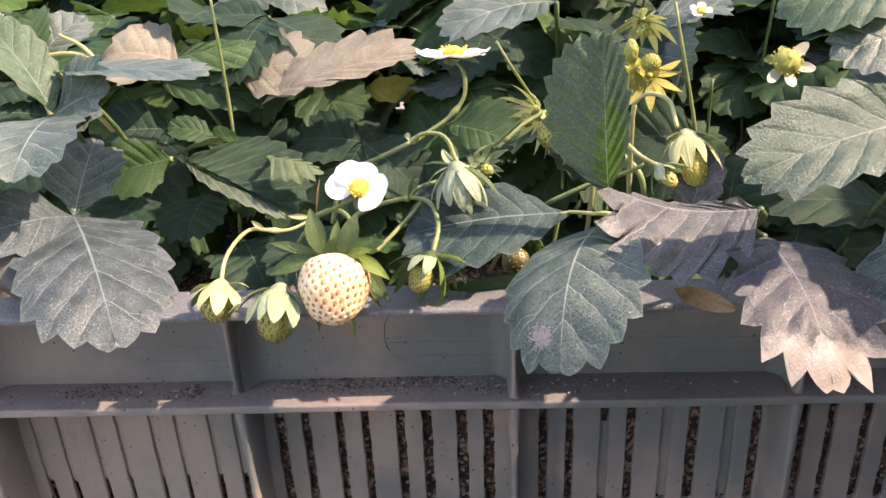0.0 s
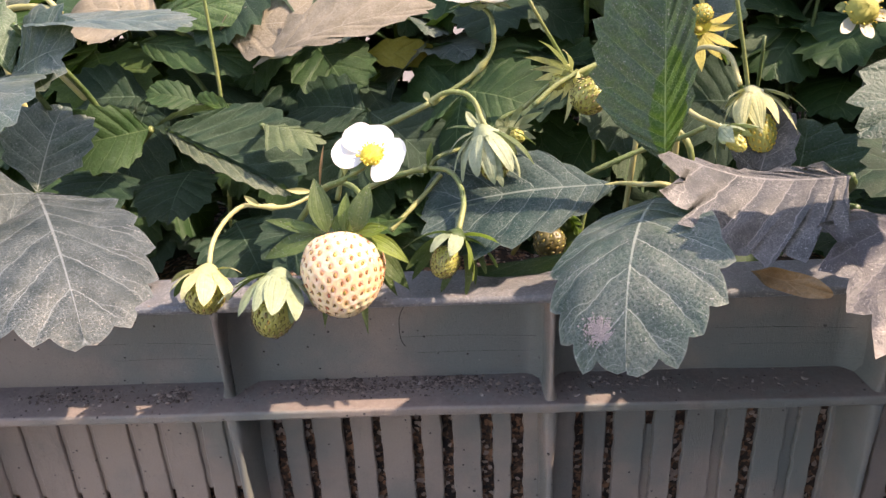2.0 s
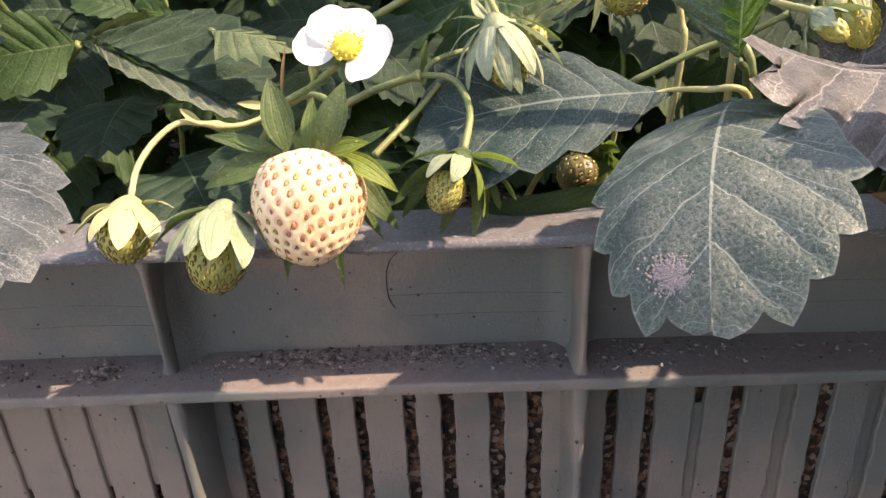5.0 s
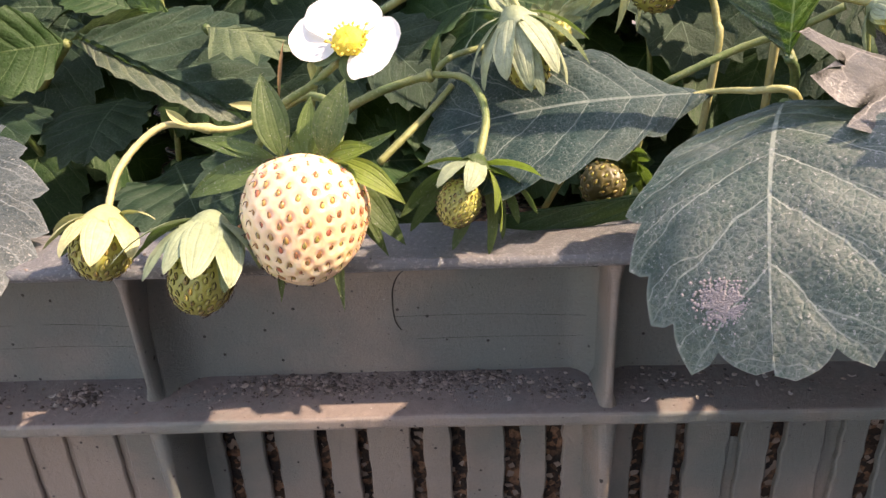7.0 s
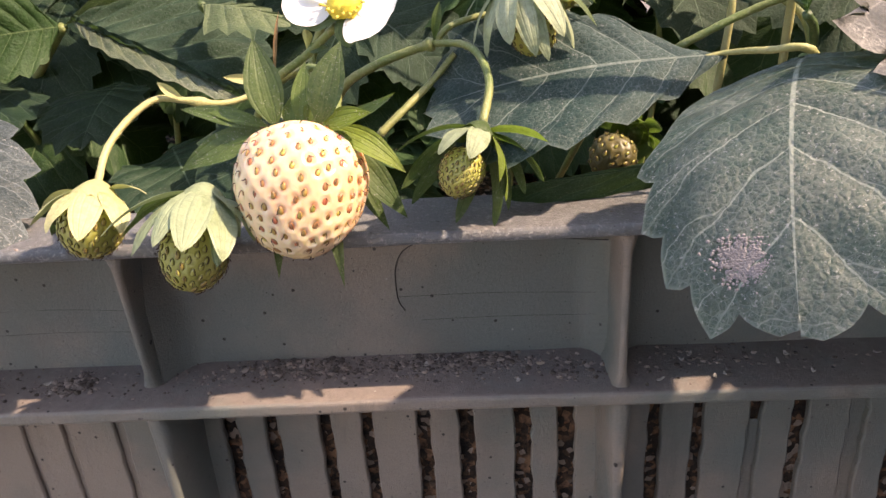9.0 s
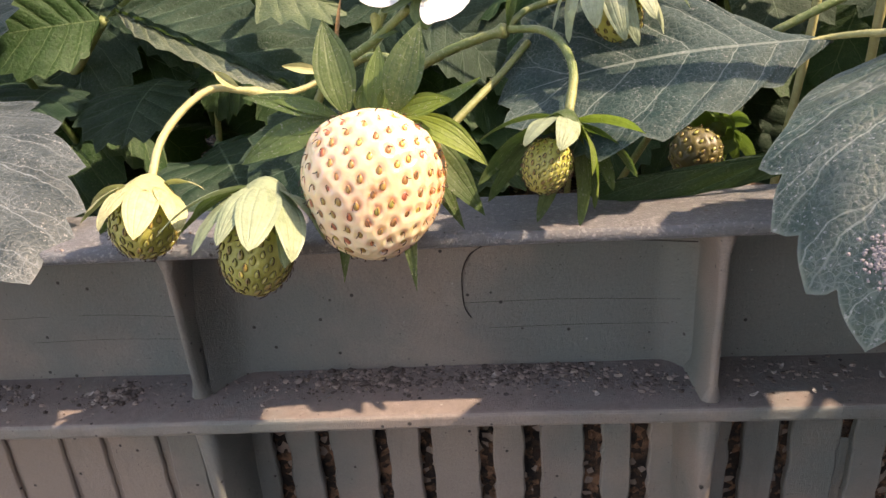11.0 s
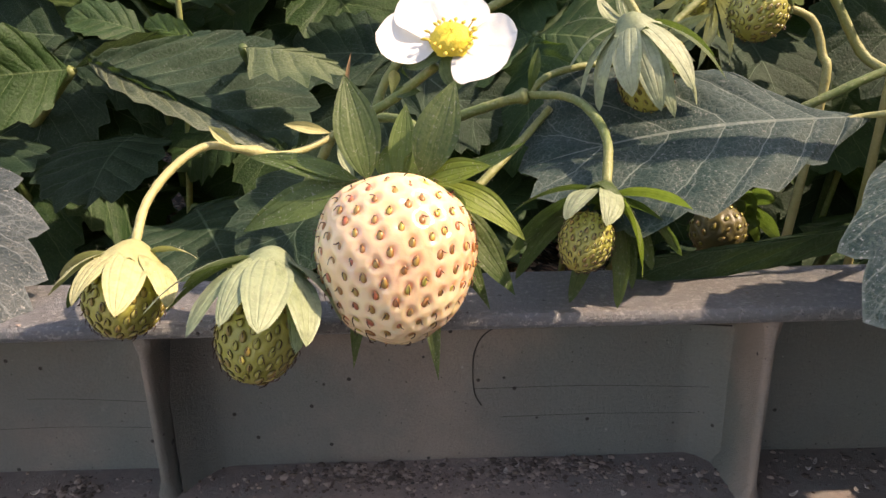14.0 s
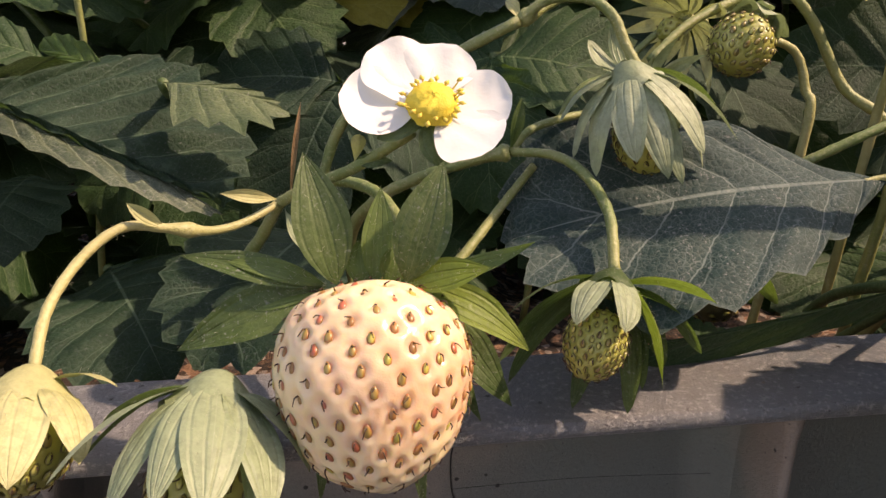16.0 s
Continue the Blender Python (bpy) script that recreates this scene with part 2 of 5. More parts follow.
def plastic_material(name, cool, warm, dusty, gloss=0.42, worn=0.3):
    """Satin grey plastic: broad tints, brown dust wiped across it, grime specks, pale scratches; dirt settled on what faces up."""
    n = Nodes(name)
    facing = n.node("ShaderNodeSeparateXYZ", Vector=n.tree.nodes.new("ShaderNodeNewGeometry").outputs["Normal"]).outputs[2]
    tone = n.mix(n.ramp(n.noise(13.0, 5.0, 0.55), 0.38, 0.56), cool, warm)
    film = n.calc("MULTIPLY", n.ramp(n.noise(34.0, 6.0, 0.65), 0.42, 0.72), n.ramp(n.noise(800.0, 4.0, 0.7), 0.30, 0.66, 0.5, 1.0))
    tone = n.mix(n.calc("MULTIPLY", film, 0.45), tone, (0.150, 0.128, 0.115))
    streak = n.noise(60.0, 6.0, 0.75, n.node("ShaderNodeMapping", Vector=n.coord, Scale=(1.0, 1.0, 0.2)).outputs[0])
    tone = n.mix(n.ramp(streak, 0.56, 0.74, 0.0, 0.4), tone, (0.070, 0.070, 0.068))
    tone = n.mix(n.ramp(n.noise(2200.0, 2.0), 0.40, 0.70, 0.0, 0.18), tone, (0.045, 0.045, 0.045))
    settled = n.calc("MULTIPLY", n.ramp(facing, 0.55, 0.95), n.ramp(n.noise(90.0, 6.0, 0.7), 0.22, 0.62, 0.25 * dusty, 0.95 * dusty))
    tone = n.mix(settled, tone, n.mix(n.noise(420.0, 5.0, 0.7), (0.105, 0.082, 0.075), (0.270, 0.220, 0.203)))
    specks = n.calc("MAXIMUM", n.ramp(n.cells(170.0), 0.060, 0.095, 1.0, 0.0), n.ramp(n.cells(62.0), 0.035, 0.055, 1.0, 0.0))
    specks = n.calc("MAXIMUM", specks, n.ramp(n.cells(420.0), 0.06, 0.10, 0.8, 0.0))
    tone = n.mix(n.calc("MULTIPLY", specks, n.ramp(n.noise(60.0), 0.41, 0.48)), tone, (0.016, 0.014, 0.013))
    chalk = n.calc("MULTIPLY", n.ramp(n.noise(150.0, 5.0, 0.8), 0.60, 0.68), n.ramp(n.noise(24.0), 0.5, 0.6))
    tone = n.mix(n.calc("MULTIPLY", chalk, 0.5 * worn), tone, (0.34, 0.33, 0.32))
    scuff = n.calc("MAXIMUM", n.ramp(n.noise(900.0, 4.0, 0.75), 0.72 - 0.19 * worn, 0.80 - 0.17 * worn), n.ramp(n.cells(95.0), 0.02, 0.035, 0.8, 0.0))
    tone = n.mix(n.calc("MULTIPLY", scuff, 0.65), tone, (0.38, 0.37, 0.36))
    relief = n.calc("ADD", n.calc("MULTIPLY", n.noise(1100.0, 5.0, 0.75), 0.5), n.noise(30.0, 2.0))
    return n.set(Base_Color=tone, Roughness=n.ramp(settled, 0.0, 1.0, gloss, 0.85), Normal=n.bump(relief, 0.0005 + 0.0012 * worn, 0.9))


PLASTIC = plastic_material("grey_crate_plastic", (0.138, 0.155, 0.147), (0.268, 0.220, 0.190), 1.0)
# same plastic, more scuffed, with the blue of reflected sky put into its colour
RIM_PLASTIC = plastic_material("worn_sky_tinted_rim_plastic", (0.125, 0.146, 0.168), (0.170, 0.176, 0.186), 0.30, 0.28, 1.0)

n = Nodes("potting_soil")
tone = n.mix(n.ramp(n.noise(130.0, 6.0, 0.75), 0.38, 0.62), (0.020, 0.014, 0.011), (0.33, 0.175, 0.105))
tone = n.mix(n.ramp(n.cells(210.0), 0.10, 0.22, 0.75, 0.0), tone, n.mix(n.noise(55.0, 2.0), (0.06, 0.04, 0.03), (0.52, 0.20, 0.085)))
chip = n.node("ShaderNodeTexVoronoi", Vector=n.coord, Scale=560.0)
shade = n.node("ShaderNodeSeparateXYZ", Vector=chip.outputs["Color"])
tone = n.mix(n.ramp(shade.outputs[0], 0.25, 0.60, 0.0, 0.85), tone, (0.012, 0.009, 0.008))
tone = n.mix(n.ramp(shade.outputs[1], 0.82, 0.88, 0.0, 0.85), tone, n.mix(n.noise(300.0), (0.34, 0.25, 0.21), (0.52, 0.42, 0.36)))
SOIL = n.set(Base_Color=tone, Roughness=0.95, Normal=n.bump(n.calc("ADD", n.noise(350.0, 6.0, 0.75), n.calc("MULTIPLY", shade.outputs[0], 0.6)), 0.003, 1.0))

n = Nodes("dry_crumbs")
isle = n.tree.nodes.new("ShaderNodeNewGeometry").outputs["Random Per Island"]
tone = n.mix(n.ramp(isle, 0.3, 0.95), (0.045, 0.034, 0.028), (0.31, 0.245, 0.212))
CRUMB = n.set(Base_Color=n.mix(n.calc("MULTIPLY", n.noise(1500.0), 0.5), tone, (0.14, 0.11, 0.10)), Roughness=0.95)

n = Nodes("pale_concrete")
tone = n.mix(n.ramp(n.noise(2.2, 6.0, 0.6), 0.35, 0.68), (0.13, 0.11, 0.10), (0.22, 0.185, 0.17))
tone = n.mix(n.calc("MULTIPLY", n.noise(60.0, 5.0), 0.4), tone, (0.16, 0.14, 0.13))
CONCRETE = n.set(Base_Color=tone, Roughness=0.9, Normal=n.bump(n.noise(90.0, 5.0), 0.002, 0.6))

n = Nodes("white_berry_flesh")
blush = n.calc("MULTIPLY", n.ramp(n.noise(75.0, 3.0), 0.40, 0.64), 0.5)
tone = n.mix(blush, (0.78, 0.610, 0.395), (0.78, 0.445, 0.305))
tone = n.mix(n.ramp(n.noise(42.0, 1.0), 0.54, 0.68, 0.0, 0.5), tone, (0.76, 0.40, 0.26))
bruise = n.node("ShaderNodeVectorMath", Vector=n.coord)
bruise.operation = "DISTANCE"
bruise.inputs[1].default_value = (-0.0578, 0.2453, 0.3045)
tone = n.mix(n.ramp(n.calc("ADD", bruise.outputs["Value"], n.calc("MULTIPLY", n.noise(500.0), 0.0012)), 0.0010, 0.0026, 0.8, 0.0), tone, (0.45, 0.16, 0.06))
FLESH = n.set(Base_Color=tone, Roughness=0.24, Normal=n.bump(n.noise(900.0, 3.0), 0.0002, 0.5))
n.put(n.bsdf.inputs["Subsurface Weight"], 0.75)
n.put(n.bsdf.inputs["Subsurface Radius"], (0.0045, 0.0030, 0.0016))
n.put(n.bsdf.inputs["Subsurface Scale"], 0.8)

n = Nodes("unripe_flesh")
tone = n.mix(n.ramp(n.noise(90.0, 3.0), 0.38, 0.66), (0.26, 0.265, 0.060), (0.43, 0.40, 0.115))
UNRIPE = n.set(Base_Color=tone, Roughness=0.4, Normal=n.bump(n.noise(1200.0, 3.0), 0.0002, 0.6))
n.put(n.bsdf.inputs["Subsurface Weight"], 0.35)
n.put(n.bsdf.inputs["Subsurface Radius"], (0.0016, 0.0015, 0.0006))
n.put(n.bsdf.inputs["Subsurface Scale"], 1.0)

# copy of the unripe flesh, darkened to stand for a leaf's shade
SHADED_UNRIPE = UNRIPE.copy()
SHADED_UNRIPE.name = "dull_unripe_flesh"
for ramp_node in SHADED_UNRIPE.node_tree.nodes:
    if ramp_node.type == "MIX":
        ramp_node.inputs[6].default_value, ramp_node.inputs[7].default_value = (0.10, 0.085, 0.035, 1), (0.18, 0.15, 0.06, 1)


def seed_material(name, rim, *tones):
    n = Nodes(name)
    r = n.random()
    tone = n.mix(n.ramp(r, 0.22, 0.34), tones[0], tones[1])
    tone = n.mix(n.ramp(r, 0.50, 0.60), tone, tones[2])
    if len(tones) > 3:
        tone = n.mix(n.ramp(r, 0.72, 0.80), tone, tones[3])
    height = n.node("ShaderNodeSeparateXYZ", Vector=n.coord).outputs[2]
    tone = n.mix(n.ramp(height, 0.10, 0.27, 1.0, 0.0), tone, rim)
    n.put(n.bsdf.inputs["Coat Weight"], 0.3)
    return n.set(Base_Color=tone, Roughness=0.3)


SEED = seed_material("berry_seed", (0.31, 0.135, 0.05), (0.44, 0.38, 0.08), (0.29, 0.14, 0.045), (0.46, 0.12, 0.065), (0.34, 0.22, 0.06))
SEED_GREEN = seed_material("unripe_seed", (0.12, 0.10, 0.025), (0.34, 0.33, 0.075), (0.44, 0.40, 0.11), (0.26, 0.19, 0.05))


def plain(name, colour, rough=0.6, vary=0.2, scale=600.0, glow=0.0):
    n = Nodes(name)
    tone = n.mix(n.calc("MULTIPLY", n.noise(scale, 3.0), vary * 2), colour, tuple(c * 0.55 for c in colour))
    n.set(Base_Color=tone, Roughness=rough, Normal=n.bump(n.noise(scale * 2, 3.0), 0.0002, 0.5))
    if glow:
        n.translucent(glow, tone)
    return n.mat


HAIR = plain("dark_style", (0.055, 0.022, 0.012), 0.6)
PETAL = plain("white_petal", (0.86, 0.86, 0.84), 0.55, 0.05, 300.0, 0.25)
FADED = plain("faded_petal", (0.72, 0.68, 0.55), 0.65, 0.25, 300.0, 0.2)
OLIVE = plain("olive_flower_heart", (0.34, 0.33, 0.07), 0.7, 0.3, 1500.0)
POLLEN = plain("yellow_pollen", (0.80, 0.62, 0.07), 0.7, 0.3, 1500.0)
ANTHER = plain("yellow_anther", (0.78, 0.58, 0.10), 0.6, 0.3, 1500.0)
DOWN = plain("pale_hair", (0.46, 0.47, 0.34), 0.5, 0.1, 900.0, 0.3)
POWDER = plain("whitish_powder", (0.26, 0.235, 0.24), 0.9, 0.3, 900.0)
FLAKE = plain("pale_flake", (0.40, 0.36, 0.325), 0.8, 0.3, 900.0)
SEAM = plain("dark_mould_seam", (0.022, 0.020, 0.020), 0.7)


# ---- building ----
def part(name, mesh, material, parent=None, label=""):
    """Links a mesh (world coordinates) as one object under a thing or a part."""
    if isinstance(mesh, bmesh.types.BMesh):
        data = bpy.data.meshes.new(name)
        mesh.to_mesh(data)
        mesh.free()
        mesh = data
    if not mesh.materials:
        mesh.materials.append(material)
    ob = new(name, mesh)
    if parent is not None:
        ob.parent = parent
        ob.matrix_parent_inverse = Matrix.Translation(-parent.location)
    return tagged(ob, label)


def thing(name, at, label, category, group="", kind=""):
    ob = new(name)
    ob.empty_display_size = 0.01
    ob.location = at
    return tagged(ob, label, category, group, kind)


def from_lists(name, verts, faces, smooth=True):
    mesh = bpy.data.meshes.new(name)
    mesh.from_pydata([tuple(v) for v in verts], [], faces)
    mesh.polygons.foreach_set("use_smooth", [smooth] * len(mesh.polygons))
    mesh.update()
    return mesh


def box(lo, hi, bevel=0.0, segments=2):
    bm = bmesh.new()
    bmesh.ops.create_cube(bm, size=1)
    lo, hi = Vector(lo), Vector(hi)
    for v in bm.verts:
        v.co = Vector([(lo[i] + hi[i]) / 2 + v.co[i] * (hi[i] - lo[i]) for i in range(3)])
    if bevel:
        bmesh.ops.bevel(bm, geom=bm.edges[:], offset=bevel, segments=segments, affect="EDGES", profile=0.5)
        for f in bm.faces:
            f.smooth = f.calc_area() < bevel * 0.3
    return bm


def glide(points, steps=7):
    """A smooth line through the points."""
    p = [Vector(q) for q in points]
    p = [2 * p[0] - p[1]] + p + [2 * p[-1] - p[-2]]
    line = []
    for i in range(1, len(p) - 2):
        for k in range(steps):
            t = k / steps
            a, b, c, d = p[i - 1:i + 3]
            line.append(0.5 * (2 * b + (c - a) * t + (2 * a - 5 * b + 4 * c - d) * t * t + (3 * b - a - 3 * c + d) * t ** 3))
    return line + [p[-2]]


def tube_lists(points, radius, sides=8, steps=7, bulge=()):
    """radius: one number, or the first and the last. bulge: parts of the length at which it swells."""
    line = glide(points, steps)
    r0, r1 = radius if isinstance(radius, tuple) else (radius, radius)
    verts, faces = [], []
    normal = Vector((0.3, 0.9, 0.2))
    for i, c in enumerate(line):
        t = i / (len(line) - 1)
        along = (line[min(i + 1, len(line) - 1)] - line[max(i - 1, 0)]).normalized()
        normal = (normal - along * normal.dot(along)).normalized()
        other = along.cross(normal)
        r = r0 + (r1 - r0) * t
        r *= 1 + sum(0.8 * math.exp(-((t - b) / 0.035) ** 2) for b in bulge) + 0.06 * math.sin(i * 2.3)
        for k in range(sides):
            a = 2 * math.pi * k / sides
            verts.append(c + (normal * math.cos(a) + other * math.sin(a)) * r)
    for i in range(len(line) - 1):
        for k in range(sides):
            k2 = (k + 1) % sides
            faces.append((i * sides + k, i * sides + k2, (i + 1) * sides + k2, (i + 1) * sides + k))
    faces.append(tuple(range(sides - 1, -1, -1)))
    faces.append(tuple(range(len(verts) - sides, len(verts))))
    return verts, faces


def tube(name, points, radius, material, parent=None, label="", sides=8, steps=7, bulge=()):
    return part(name, from_lists(name, *tube_lists(points, radius, sides, steps, bulge)), material, parent, label)


def blade(name, base, tip, side, teeth=8, depth=0.19, fold=0.12, arch=0.08, wave=0.10, wide=0.58, full=0.58, pucker=0.012, seed=0, face=(0, -0.5, 1), rows=8, cols=6, droop=0.0, other=1.0, curl=0.0, cune=0.28, lobe=1.45, entire=0.14):
    """A leaf blade from its base to its tip; side is a point on its edge. Toothed, folded along the midrib, arched and puckered between the veins. other: how wide the half away from side is; curl: how far the edges bend down; cune: the part of the length over which the base is a wedge; lobe: how blunt the teeth are and how narrow the notches; entire: the part of the length from the base without teeth."""
    base, tip, side = Vector(base), Vector(tip), Vector(side)
    y_axis = tip - base
    length = y_axis.length
    y_axis.normalize()
    x_axis = side - base
    x_axis -= y_axis * x_axis.dot(y_axis)
    half = x_axis.length
    x_axis.normalize()
    z_axis = x_axis.cross(y_axis)
    if z_axis.dot(Vector(face)) < 0:
        z_axis = -z_axis
    flip = x_axis.cross(y_axis).dot(z_axis) < 0
    rng = random.Random(seed * 7919 + 13)
    count = teeth * rows if teeth else (26 if cols > 5 else 16)
    power = math.log(wide) / math.log(0.5) if teeth else math.log(0.5) / math.log(wide)
    where, uv1, uv2, index = [], [], [], {}
    shift = Vector((rng.uniform(0, 50), rng.uniform(0, 50), 0))
    for s in (-1, 1):
        jitter = [rng.uniform(0.7, 1.25) for _ in range(teeth + 2)]
        reach = half * (1.0 if s == 1 else other)
        for i in range(count + 1):
            run = i / count
            ph = 0.0
            if teeth:
                bow = math.pi * run
                a = ((1 - math.cos(bow)) / 2) ** power
                w = max(0.0, math.sin(bow)) ** (full * 1.6)
                w *= min(1.0, a / cune) ** 0.5
                ph = (run * teeth + 0.625) % 1
                near = (0.625 - ph) / 0.625 if ph < 0.625 else (ph - 0.625) / 0.375
                d = 0.80 * (1 - near ** lobe) + 0.20 * max(0.0, 1 - near / 0.30)
                d *= 0.85 * depth * half * jitter[min(teeth, int(run * teeth + 0.625))] * min(1, max(0, a - entire) * 9) * min(1, reach / half + 0.2)
                nx, ny = math.sin(bow), 0.35 - 0.75 * math.cos(bow)
                size = math.hypot(nx, ny)
                ex = w * reach * (1 - depth * 0.5) + d * nx / size
                ey = a * length * (1 - 0.45 * depth * half / length) + d * ny / size * (1.0 if run < 0.999 else 0.6)
                ey0 = length * (0.02 * run + 0.96 * run ** 1.9)
            else:
                a = run
                w = max(0.0, math.sin(math.pi * a ** power)) ** full
                ex, ey = w * reach, a * length
                ey0 = length * max(0.004 * run, a * 0.99 - 0.12 * w)
            for j in range(cols + 1):
                if s == 1 and j == 0:
                    index[s, i, j] = index[-1, i, 0]
                    continue
                v = j / cols
                x, y = ex * v, ey0 + (ey - ey0) * (v if not teeth else 0.85 * v + 0.15 * v * v)
                t = y / length
                z = fold * x + arch * length * 4 * t * (1 - t) - droop * length * t ** 3 - curl * x * x / half
                z -= pucker * half * math.sin(math.pi * min(v, 0.9)) * math.cos(2 * math.pi * (ph - 0.625)) * (1 if teeth else 0)
                q = Vector((s * x / half * 1.3, t * 1.8, 0)) + shift
                z += wave * half * noise.noise(q) * (0.3 + 1.4 * v) + wave * 0.35 * half * noise.noise(q * 3.1) * v
                index[s, i, j] = len(where)
                where.append(base + x_axis * (s * x) + y_axis * y + z_axis * z)
                uv1.append((run * teeth + 0.625 if teeth else 0.1 + 2.1 * v, v))
                uv2.append((t, 0.5 + 0.5 * s * v))
    faces = []
    for s in (-1, 1):
        for i in range(count):
            for j in range(cols):
                f = [index[s, i, j], index[s, i, j + 1], index[s, i + 1, j + 1], index[s, i + 1, j]]
                faces.append(tuple(f if (s == 1) != flip else f[::-1]))
    mesh = from_lists(name, where, faces)
    loops = np.empty(len(mesh.loops), dtype=np.int32)
    mesh.loops.foreach_get("vertex_index", loops)
    for layer, values in (("veins", uv1), ("place", uv2)):
        mesh.uv_layers.new(name=layer).data.foreach_set("uv", np.array(values, dtype=np.float32)[loops].ravel())
    return mesh


# ---- setting ----
def flat_sheet(name, x0, x1, y0, y1, z, nx, ny, rough=0.0, scale=1.0):
    verts = []
    for j in range(ny + 1):
        for i in range(nx + 1):
            x, y = x0 + (x1 - x0) * i / nx, y0 + (y1 - y0) * j / ny
            verts.append((x, y, z + rough * noise.noise((x * scale, y * scale, z))))
    faces = [(j * (nx + 1) + i, j * (nx + 1) + i + 1, (j + 1) * (nx + 1) + i + 1, (j + 1) * (nx + 1) + i) for j in range(ny) for i in range(nx)]
    return from_lists(name, verts, faces)


ground = part("ground", flat_sheet("ground", -400, 400, -400, 400, 0, 4, 4), CONCRETE)
tagged(ground, "pale dusty concrete ground under the crate", "ground", kind="structure")

# added walls, never in view: they keep sky light off the crate's right front
for name, lo, hi, label in (("wall_front", (0.02, -0.55, 0.0), (0.50, -0.45, 0.92), "unseen grey concrete wall added to cut sky light before the crate"), ("wall_side", (0.50, -0.55, 0.0), (0.60, 1.6, 0.68), "unseen grey concrete wall added to cut sky light beside the crate")):
    tagged(part(name, box(lo, hi, 0.004), CONCRETE), label, "wall", kind="structure")

# ---- plastic crate ----
RIM, LEDGE, LIP, WALL = 0.2895, 0.2450, 0.2640, 0.2850
X0, X1, Y1 = -0.398, 0.322, 0.690
RIBS = (-0.338, -0.218, -0.098, 0.022, 0.142, 0.262)
crate = thing("plastic_crate", (0.022, 0.48, 0), "grey ribbed plastic crate with dusty rim, filled with soil", "crate")


def strip(y0, y1, z0, z1, bevel, x0=X0 - 0.004, x1=X1 + 0.004, cuts=0, warp=0.0):
    bm = box((x0, y0, z0), (x1, y1, z1), bevel, 3)
    if warp:
        bmesh.ops.bisect_plane(bm, geom=bm.verts[:] + bm.edges[:] + bm.faces[:], plane_co=(0, 0, 0), plane_no=(1, 0, 0))
        for k in range(1, 60):
            bmesh.ops.bisect_plane(bm, geom=bm.verts[:] + bm.edges[:] + bm.faces[:], plane_co=(x0 + (x1 - x0) * k / 60, 0, 0), plane_no=(1, 0, 0))
        for v in bm.verts:
            v.co.y += warp * noise.noise((v.co.x * 14, 1.3, v.co.z * 9))
            v.co.z += warp * 0.7 * noise.noise((v.co.x * 18, 7.7, 0))
    return bm


part("rim", strip(LIP, 0.2885, RIM - 0.0032, RIM, 0.0013, warp=0.0006), RIM_PLASTIC, crate, "dusty rounded rim")
part("ledge", strip(LIP - 0.0005, WALL + 0.002, LEDGE - 0.0040, LEDGE, 0.0011, warp=0.0006), PLASTIC, crate, "ledge covered with dry dirt")
part("back_wall", box((X0, Y1 - 0.004, 0.004), (X1, Y1, RIM - 0.001)), PLASTIC, crate)
part("end_wall", box((X0 - 0.0035, WALL, 0.004), (X0, Y1, RIM - 0.0035)), PLASTIC, crate)
part("end_wall", box((X1, WALL, 0.004), (X1 + 0.0035, Y1, RIM - 0.0035)), PLASTIC, crate)
part("floor_plate", box((X0, WALL, 0.0), (X1, Y1, 0.004)), PLASTIC, crate)


def recess(x0, x1):
    """One upper panel with rounded lower corners, drawn out to the ribs."""
    nx, nz = 48, 16
    verts, faces = [], []
    for k in range(nz + 1):
        for i in range(nx + 1):
            u, v = i / nx, k / nz
            x, z = x0 + (x1 - x0) * u, LEDGE - 0.001 + (RIM - 0.0025 - LEDGE + 0.001) * v
            edge = min(u, 1 - u) * (x1 - x0)
            y = WALL - 0.010 * max(0, 1 - edge / 0.009) ** 2.2
            y += 0.0012 * noise.noise((x * 22, z * 30, 3))
            verts.append((x, y, z))
    m = nx + 1
    faces = [(k * m + i, k * m + i + 1, (k + 1) * m + i + 1, (k + 1) * m + i) for k in range(nz) for i in range(nx)]
    return from_lists("panel", verts, faces)


ends = (X0, *RIBS, X1)
for x0, x1 in zip(ends[:-1], ends[1:]):
    part("panel", recess(x0, x1), PLASTIC, crate)


def rib(x, z0, z1, foot, head, thick=0.0023, lean=0.0):
    """An upright web between wall and lip, its front edge rounded; foot and head: how far it comes forward; lean: how far its foot stands aside."""
    bm = bmesh.new()
    outline = []
    for k in range(9):
        t = k / 8
        z = z0 + (z1 - z0) * t
        flare = 0.0014 * (max(0, 1 - t * 7) ** 2 + max(0, 1 - (1 - t) * 7) ** 2)
        y = foot + (head - foot) * t
        y += 0.0003 * noise.noise((x * 40, z * 90, 5))
        half = thick / 2 + flare
        m = x - lean * (1 - t)
        ring = [(m - half - 0.0008, WALL + 0.002, z), (m - half, y + 0.0012, z), (m - half * 0.5, y, z), (m + half * 0.5, y, z), (m + half, y + 0.0012, z), (m + half + 0.0008, WALL + 0.002, z)]
        outline.append([bm.verts.new(c) for c in ring])
    for a, b in zip(outline[:-1], outline[1:]):
        for i in range(5):
            f = bm.faces.new((a[i], a[i + 1], b[i + 1], b[i]))
            f.smooth = True
    return bm


